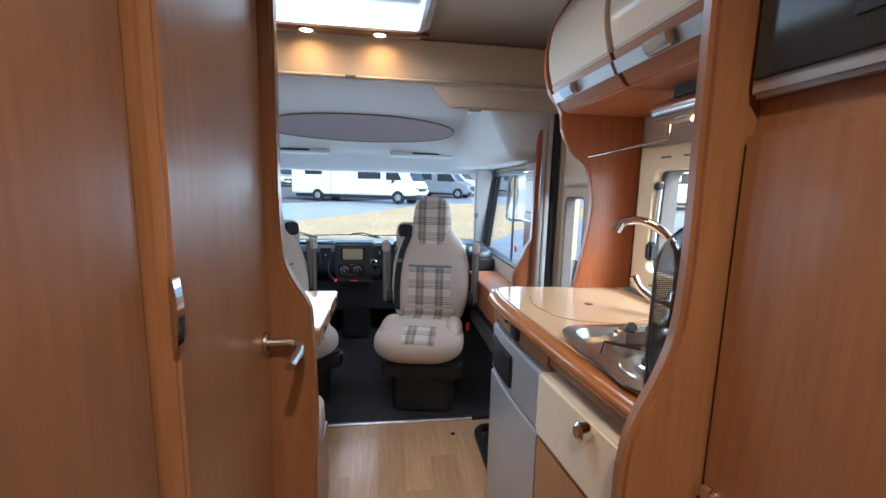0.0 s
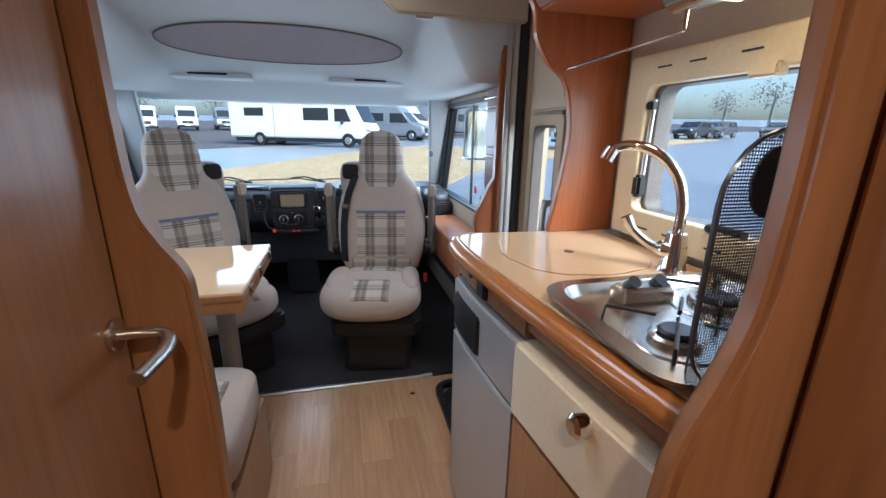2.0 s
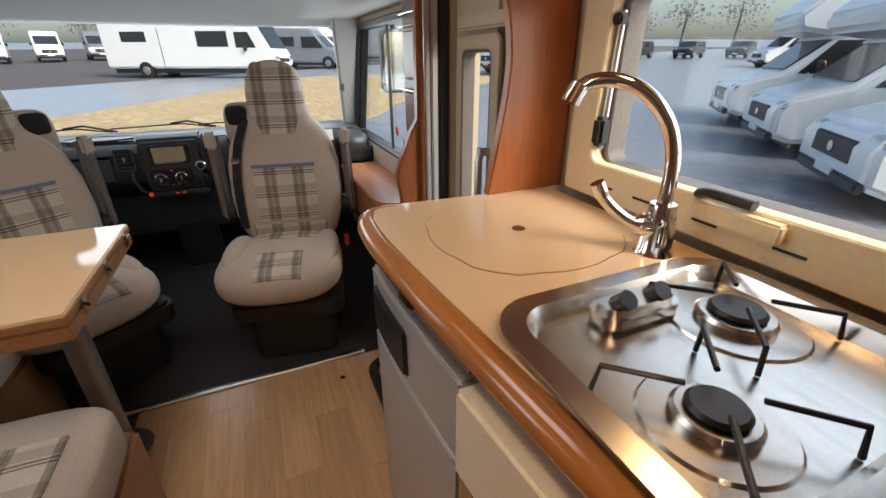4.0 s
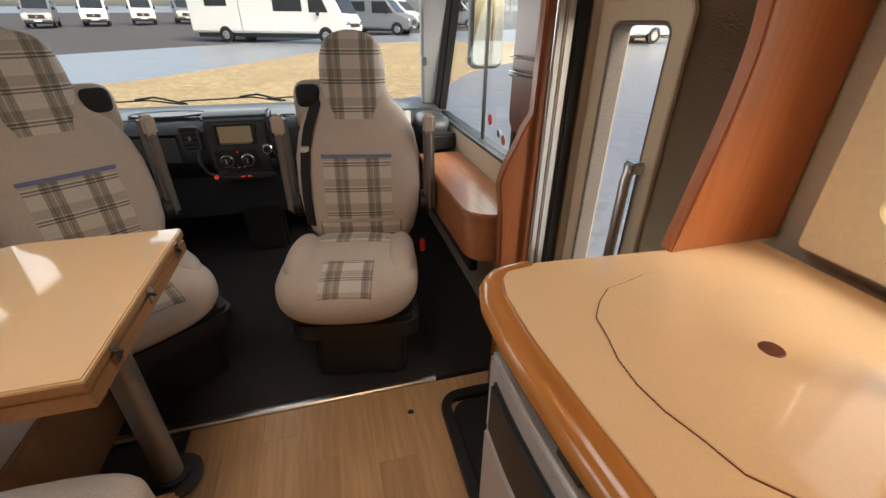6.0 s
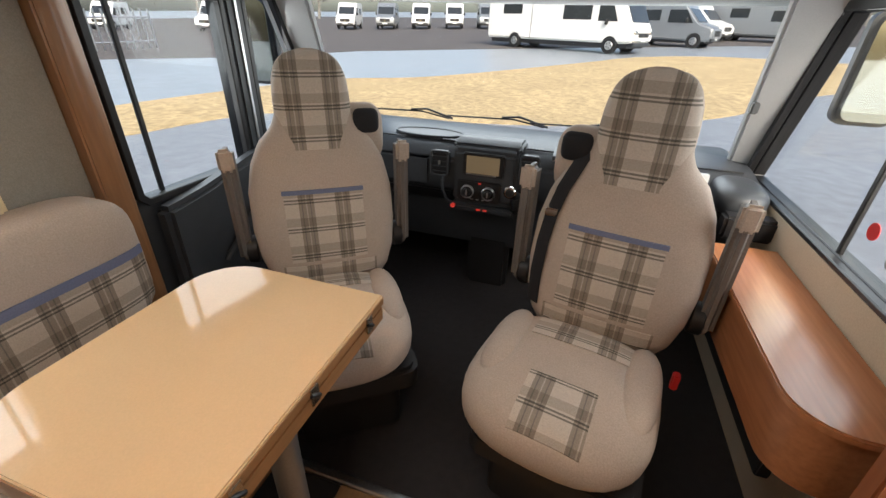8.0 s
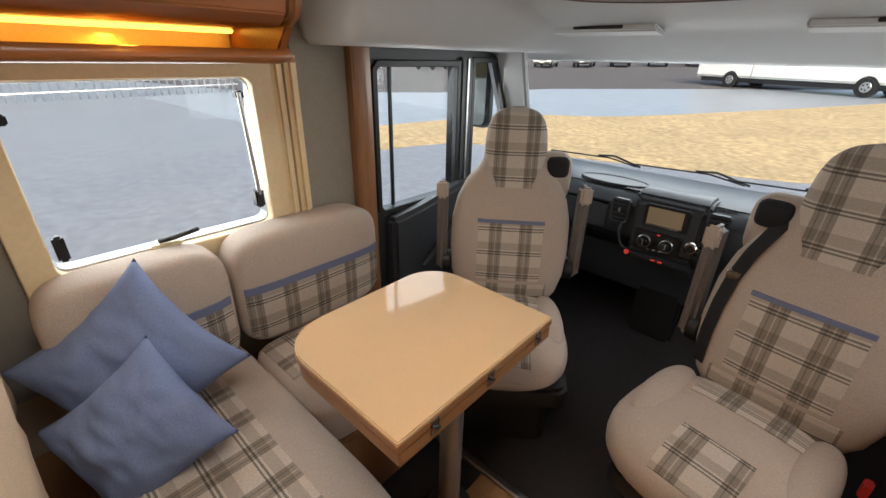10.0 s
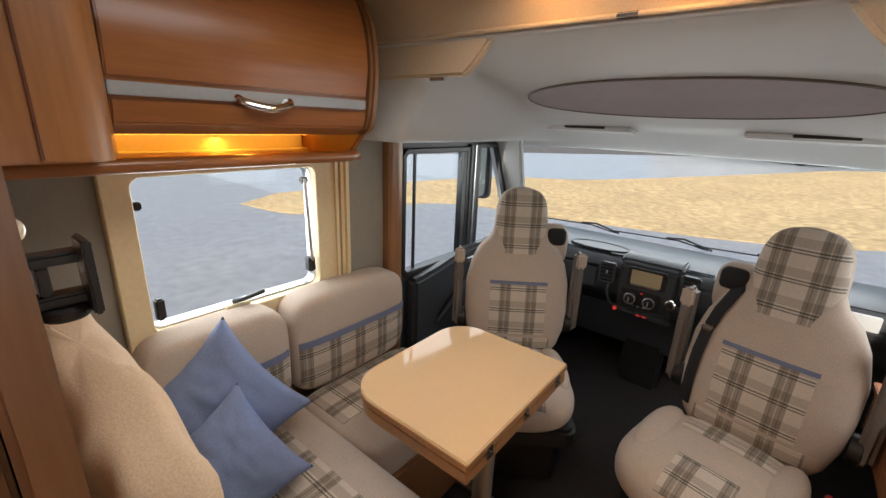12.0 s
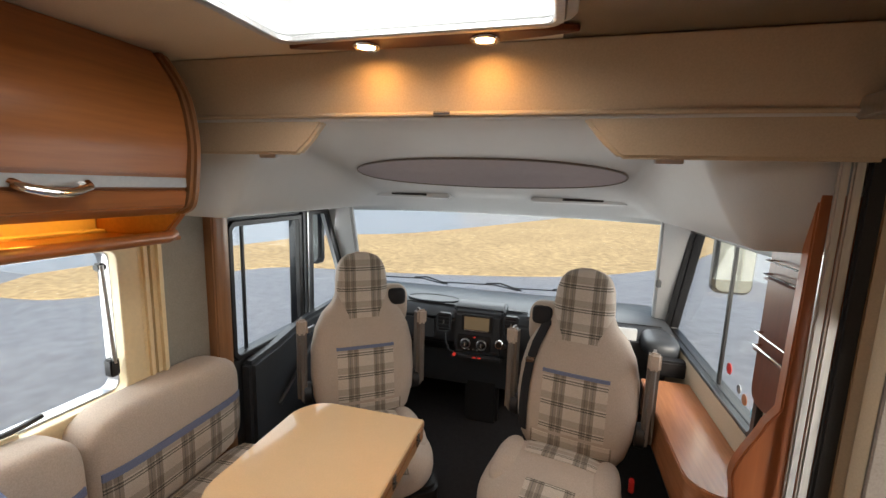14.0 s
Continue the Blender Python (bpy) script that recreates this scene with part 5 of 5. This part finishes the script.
# side shelf by the driver
ss = thing("side_shelf", "low cherry side shelf with a rounded corner", "shelf", (0.87, 3.6, 0.49))
part("top", prism(rounded(0.735, 0.94, 3.20, 3.96, (0.10, 0, 0, 0.01), 8), "z", 0.648, 0.668, 0.004), wood_shelf, ss)
part("front", prism(rounded(0.748, 0.938, 3.213, 3.96, (0.09, 0, 0, 0.01), 8), "z", 0.485, 0.647, 0.003), wood_shelf, ss)
part("foot_rail", box(0.78, 0.81, 3.30, 4.0, 0.40, 0.485, 0.004), plastic_dk, ss)

# ---- outside ----


def gz(x, y):
    return -0.8 + 0.035 * (y - 2) + 0.015 * x


def sheet_ground(name, outline, lift, material, label, category):
    m = bmesh.new()
    lo, hi = [m.verts.new((x, y, gz(x, y) + lift - 0.05)) for x, y in outline], [m.verts.new((x, y, gz(x, y) + lift)) for x, y in outline]
    m.faces.new(hi)
    for i in range(len(outline)):
        j = (i + 1) % len(outline)
        m.faces.new((lo[i], lo[j], hi[j], hi[i]))
    return single(name, m, material, label, category, "structure", smooth=0)


sheet_ground("ground", [(-300, -300), (300, -300), (300, 300), (-300, 300)], 0.0, asphalt, "wet grey asphalt forecourt", "ground")
near_edge = [tuple(p) for p in curve2([(-10.2, 6.9), (-8.0, 7.4), (-6.5, 10.4), (-3.0, 10.9), (0.7, 11.7), (3.5, 13.7), (6.0, 17.0), (14, 22.5), (34, 33)], 6)]
far_edge = [tuple(p) for p in curve2([(34, 37), (14, 27.5), (6.5, 28.5), (2.5, 27.0), (-0.3, 23.2), (-4.8, 17.2), (-7.8, 15.4), (-9.6, 12), (-10.9, 8.3)], 6)]
sheet_ground("ground_gravel", near_edge + far_edge, 0.02, gravel_m, "pale yellow gravel strip beside the road", "ground")
road_far = [(34, 44), (9, 37), (-1, 31.5), (-5.5, 29.0), (-12, 25.0), (-16, 19.8), (-26, 14)]
sheet_ground("road", far_edge + [(-28, 9)] + road_far[::-1], 0.01, wet_road, "pale wet road beyond the gravel", "road")
sheet_ground("ground_yard", road_far + [(-90, 10), (-90, 120), (90, 120), (90, 60)], 0.012, far_yard, "dark stone yard where vehicles are parked", "ground")


def wheel_of(veh, x, y, r=0.34, w=0.22):
    s = 1 if y > 0 else -1
    wh = part("wheel", disc(x, r, y - w / 2, y + w / 2, r, 26, 0.03, "y"), tyre_m, veh, local=True)
    part("rim", disc(x, r, y + s * (w / 2 - 0.02), y + s * (w / 2 + 0.012), r * 0.62, 22, 0.01, "y"), alu, wh, local=True)
    for k in range(5):
        a = 2 * math.pi * k / 5
        part("rim_gap", disc(x + r * 0.36 * math.cos(a), r + r * 0.36 * math.sin(a), y + s * (w / 2 + 0.010), y + s * (w / 2 + 0.016), r * 0.11, 8, 0, "y"), tyre_m, wh, local=True)


def vehicle(label, x, y, heading, profile, width, wheels, paint, panes, front_pane, kind="motorhome", front_x=0.0, lights=(), grille=None, stripe=None):
    """A parked vehicle; its nose points along local +x. Panes are (x0, x1, z0, z1) on both sides."""
    v = thing("parked_" + kind, label, kind, (x, y, gz(x, y) + 0.015), heading, "parked vehicles")
    b = prism(profile, "y", -width / 2, width / 2, 0.09, 3)
    part("body", b, paint, v, local=True)
    part("underbody", box(profile[0][0] + 0.3, front_x - 0.35, -width / 2 + 0.12, width / 2 - 0.12, 0.22, 0.5, 0.02), plastic_dk, v, local=True)
    for wx in wheels:
        for s in (-1, 1):
            part("wheel_arch", disc(wx, 0.36, s * (width / 2 - 0.10) - 0.106, s * (width / 2 - 0.10) + 0.106, 0.42, 24, 0, "y"), plastic_dk, v, local=True)
            wheel_of(v, wx, s * (width / 2 - 0.09))
    for x0, x1, z0, z1, slant in panes:
        for s in (-1, 1):
            part("side_window", prism([(x0, z0), (x1 + slant, z0), (x1, z1), (x0, z1)], "y", s * (width / 2 - 0.01), s * (width / 2 + 0.012), 0.004), van_glass, v, local=True)
    if front_pane:
        (xa, za), (xb, zb) = front_pane
        d = Vector((zb - za, xa - xb)).normalized() * 0.02
        part("windscreen", prism([(xa + d.x, za + d.y), (xb + d.x, zb + d.y), (xb - d.x, zb - d.y), (xa - d.x, za - d.y)], "y", -width / 2 + 0.16, width / 2 - 0.16, 0.006), van_glass, v, local=True)
    for lx, lz, lw in lights:
        for s in (-1, 1):
            part("headlight", soft(lx, s * (width / 2 - lw / 2 - 0.05), lz, 0.12, lw / 2, 0.10, 3, 16), steel, v, local=True)
    if grille:
        gx, g0, g1 = grille
        part("grille", box(gx - 0.05, gx + 0.02, -width * 0.28, width * 0.28, g0, g1, 0.02), plastic_dk, v, local=True)
        part("number_plate", box(gx + 0.0, gx + 0.03, -0.26, 0.26, g0 - 0.2, g0 - 0.09, 0.004), van_white, v, local=True)
    if grille and kind == "motorhome":
        gx, g0, g1 = grille
        part("bumper", box(gx - 0.10, gx + 0.025, -width * 0.44, width * 0.44, 0.34, 0.50, 0.03), plastic, v, "dark lower bumper", local=True)
        part("badge", disc(0.0, (g0 + g1) / 2, gx + 0.02, gx + 0.035, 0.07, 20, 0.004, "x"), chrome, v, "plain chrome disc", local=True)
        for s in (-1, 1):
            part("door_mirror", soft(front_x - 1.55, s * (width / 2 + 0.12), 1.42, 0.08, 0.10, 0.14, 3, 16), plastic_dk, v, local=True)
    if stripe:
        for s in (-1, 1):
            part("stripe", prism(stripe, "y", s * (width / 2 - 0.005), s * (width / 2 + 0.008)), van_dark, v, "dark swoosh stripe", local=True)
    return v


def a_class(label, x, y, heading, paint, length=8.2):
    h = length
    prof = [(0, 0.45), (h - 0.5, 0.45), (h - 0.05, 0.5), (h, 0.95), (h - 0.25, 1.35), (h - 0.95, 2.65), (h - 1.5, 2.95), (0.2, 2.95), (0, 2.75)]
    return vehicle(label, x, y, heading, prof, 2.3, (h - 1.25, 2.2), paint, [(h - 2.1, h - 1.35, 1.45, 2.2, 0.35), (h - 4.2, h - 2.5, 1.5, 2.25, 0.0), (1.2, 2.6, 1.75, 2.25, 0), (3.3, 3.33, 0.55, 2.4, 0)], ((h - 0.28, 1.42), (h - 0.88, 2.55)), "motorhome", h, ((h - 0.10, 0.95, 0.4),), (h - 0.02, 0.75, 0.95))


def coachbuilt(label, x, y, heading, length=6.6, luton=True, paint=van_white, stripe=None):
    h = length
    prof = [(0, 0.4), (h - 0.3, 0.32), (h, 0.42), (h + 0.02, 0.85), (h - 0.12, 1.08), (h - 0.95, 1.32), (h - 1.75, 2.02)]
    prof += [(h - 1.0, 2.15), (h - 0.9, 2.45), (h - 1.4, 2.9), (0.1, 2.9), (0, 2.7)] if luton else [(h - 2.3, 2.75), (0.1, 2.75), (0, 2.6)]
    return vehicle(label, x, y, heading, prof, 2.12, (h - 0.95, 1.6), paint, [(h - 2.75, h - 1.75, 1.28, 1.95, 0.55), (1.4, 2.6, 1.5, 2.1, 0)], ((h - 0.98, 1.36), (h - 1.70, 2.0)), "motorhome", h, ((h - 0.16, 0.93, 0.42),), (h + 0.0, 0.62, 0.92), stripe)


def campervan(label, x, y, heading, paint=van_white):
    prof = [(0, 0.4), (5.1, 0.32), (5.4, 0.42), (5.42, 0.85), (5.3, 1.08), (4.5, 1.32), (3.7, 2.15), (3.3, 2.5), (0.1, 2.55), (0, 2.3)]
    return vehicle(label, x, y, heading, prof, 2.0, (4.45, 1.1), paint, [(2.7, 3.7, 1.3, 2.0, 0.5), (0.9, 2.2, 1.4, 2.0, 0)], ((4.45, 1.38), (3.75, 2.08)), "motorhome", 5.4, ((5.25, 0.93, 0.40),), (5.40, 0.60, 0.92))


def car(label, x, y, heading, paint):
    prof = [(0, 0.4), (3.9, 0.3), (4.2, 0.45), (4.15, 0.8), (3.1, 0.98), (2.3, 1.5), (0.6, 1.52), (0.05, 1.0)]
    return vehicle(label, x, y, heading, prof, 1.8, (3.35, 0.8), paint, [(1.6, 2.3, 1.0, 1.42, 0.45), (0.6, 1.5, 1.0, 1.42, 0)], ((3.05, 1.02), (2.38, 1.46)), "car", 4.2, ((4.05, 0.72, 0.3),), (4.18, 0.5, 0.7))


hd = math.degrees(math.atan2(-2.6, 5.0))
a_class("large white coach-style motorhome parked broadside", -6.0, 33.0, hd, van_white, 9.6)
campervan("silver grey motorhome parked behind the white coach", 2.3, 37.0, hd, van_silver)
coachbuilt("white motorhome with a dark swoosh, parked", 3.6, 44.5, hd - 8, 6.6, False, van_white, [(2.8, 1.6), (4.6, 1.25), (4.7, 1.35), (3.0, 1.75)])
coachbuilt("grey-backed white motorhome in the parked row", 8.6, 44.5, hd, 6.8, True, van_silver)
coachbuilt("white low-profile motorhome with a dark swoosh stripe", 20.0, 25.0, 182, 6.8, False, van_white, [(1.2, 1.9), (4.2, 1.05), (4.6, 1.35), (4.3, 1.2), (1.3, 1.98)])
for x, y, p in ((-44.5, 49, van_white), (-39, 52, van_silver), (-33.5, 62.5, van_white), (-28.6, 65, van_silver), (-24.4, 68, van_white), (-20.2, 71, van_white), (-15.6, 73, van_silver), (-11, 75, van_white)):
    campervan("white van motorhome in a far parked row" if p is van_white else "silver van motorhome in a far parked row", 0.78 * x - 1.5, 0.78 * y + 4, -72, p)
campervan("white van parked by the far yard edge", -50, 41, -60, van_white)
for k in range(3):
    coachbuilt("white over-cab motorhome with black grille and alloy wheels", 12.4 + 2.1 * k, -0.2 + 2.3 * k, 135, 7.0, True)
for x, y in ((34.5, 35.5), (39, 37), (44, 35), (49, 33)):
    car("dark estate car on the far side of the yard", x, y, 200, van_dark)
coachbuilt("white motorhome parked beyond the cars", 40, 19, 150, 7.0, True)

# mirrors outside
for x, y, s, lab in ((1.26, 4.50, 1, "grey hanging wing mirror on a steel arm"), (-1.27, 4.34, -1, "grey hanging wing mirror by the passenger window")):
    wm = thing("wing_mirror", lab, "mirror", (x, y, 1.2), 0, "wing mirrors")
    part("housing", prism(rounded(x - 0.10, x + 0.10, 0.98, 1.36, 0.045), "y", y, y + 0.08, 0.025, 3), plastic, wm)
    part("mirror_glass", prism(rounded(x - 0.085, x + 0.085, 0.998, 1.342, 0.038), "y", y - 0.004, y - 0.001), mirror_m, wm, "mirror glass toned like the ground it would reflect")
    part("arm", tube([(x, y + 0.05, 1.34), (x - s * 0.03, y + 0.05, 1.50), (s * 1.0 if s > 0 else -1.08, 4.3, 1.52)], 0.016, 10), plastic_dk, wm)

# fence at the left and hazy tree line
fence = thing("fence", "pale grey metal palisade fence across the yard", "fence", (-30, 9, gz(-30, 9)))
for k in range(60):
    fx, fy = -31 + 0.12 * k, 2 + 0.35 * k
    part("pale", box(fx - 0.03, fx + 0.03, fy - 0.04, fy + 0.04, gz(fx, fy), gz(fx, fy) + 2.0, 0), alu, fence, smooth=0)
for h in (0.4, 1.6):
    part("rail", tube([(-31, 2, gz(-31, 2) + h), (-23.9, 22.7, gz(-23.9, 22.7) + h)], 0.05, 6), alu, fence)
rng = random.Random(4)
for k in range(26):
    ang = -75 + 150 * k / 25 + rng.uniform(-2, 2)
    dist = rng.uniform(100, 120)
    x, y = dist * math.sin(radians(ang)), dist * math.cos(radians(ang))
    z0 = gz(x, y)
    tr = thing("tree", "bare hazy winter tree on the skyline", "tree", (x, y, z0), 0, "skyline trees")
    hgt = rng.uniform(7, 11)
    part("trunk", tube([(x, y, z0 - 0.3), (x + 0.2, y, z0 + hgt * 0.5), (x, y, z0 + hgt * 0.8)], [0.35, 0.22, 0.06], 8), leaf_m, tr)
    m = bmesh.new()
    for q in range(520):
        d = Vector((rng.gauss(0, 1), rng.gauss(0, 1), rng.gauss(0, 0.8)))
        c = Vector((x, y, z0 + hgt * 0.62)) + d * hgt * 0.2
        e1, e2 = Vector((rng.uniform(-1, 1), rng.uniform(-1, 1), rng.uniform(-1, 1))) * 0.38, Vector((rng.uniform(-1, 1), rng.uniform(-1, 1), rng.uniform(-1, 1))) * 0.38
        m.faces.new([m.verts.new(c), m.verts.new(c + e1), m.verts.new(c + e2)])
    part("crown", m, leaf_m, tr, smooth=0)

# ---- floor planks ----
plank_meshes = []
for ln in (0.9, 0.62, 0.45):
    bmx = box(0, 0.1192, 0, ln - 0.0004, -0.012, 0.0, 0.0005, 1)
    me = bpy.data.meshes.new("plank")
    bmx.to_mesh(me)
    bmx.free()
    me.materials.append(plank_wood)
    plank_meshes.append((ln, me))
rng = random.Random(2)
x = -0.235
while x < 0.98:
    y = -0.7
    while y < 3.18:
        ln, me = rng.choice(plank_meshes)
        if y + ln > 3.184:
            y0 = 3.184 - ln
        else:
            y0 = y
        if not (y0 < y):
            pk = new("plank", me)
            pk.location = (x, y0, 0)
        else:
            short = box(0, 0.1192, 0, 3.184 - y - 0.0004, -0.012, 0.0, 0.0005, 1)
            me2 = bpy.data.meshes.new("plank")
            short.to_mesh(me2)
            short.free()
            me2.materials.append(plank_wood)
            pk = new("plank", me2)
            pk.location = (x, y, 0)
        pk.parent = floor_ob
        y += ln
    x += 0.1195
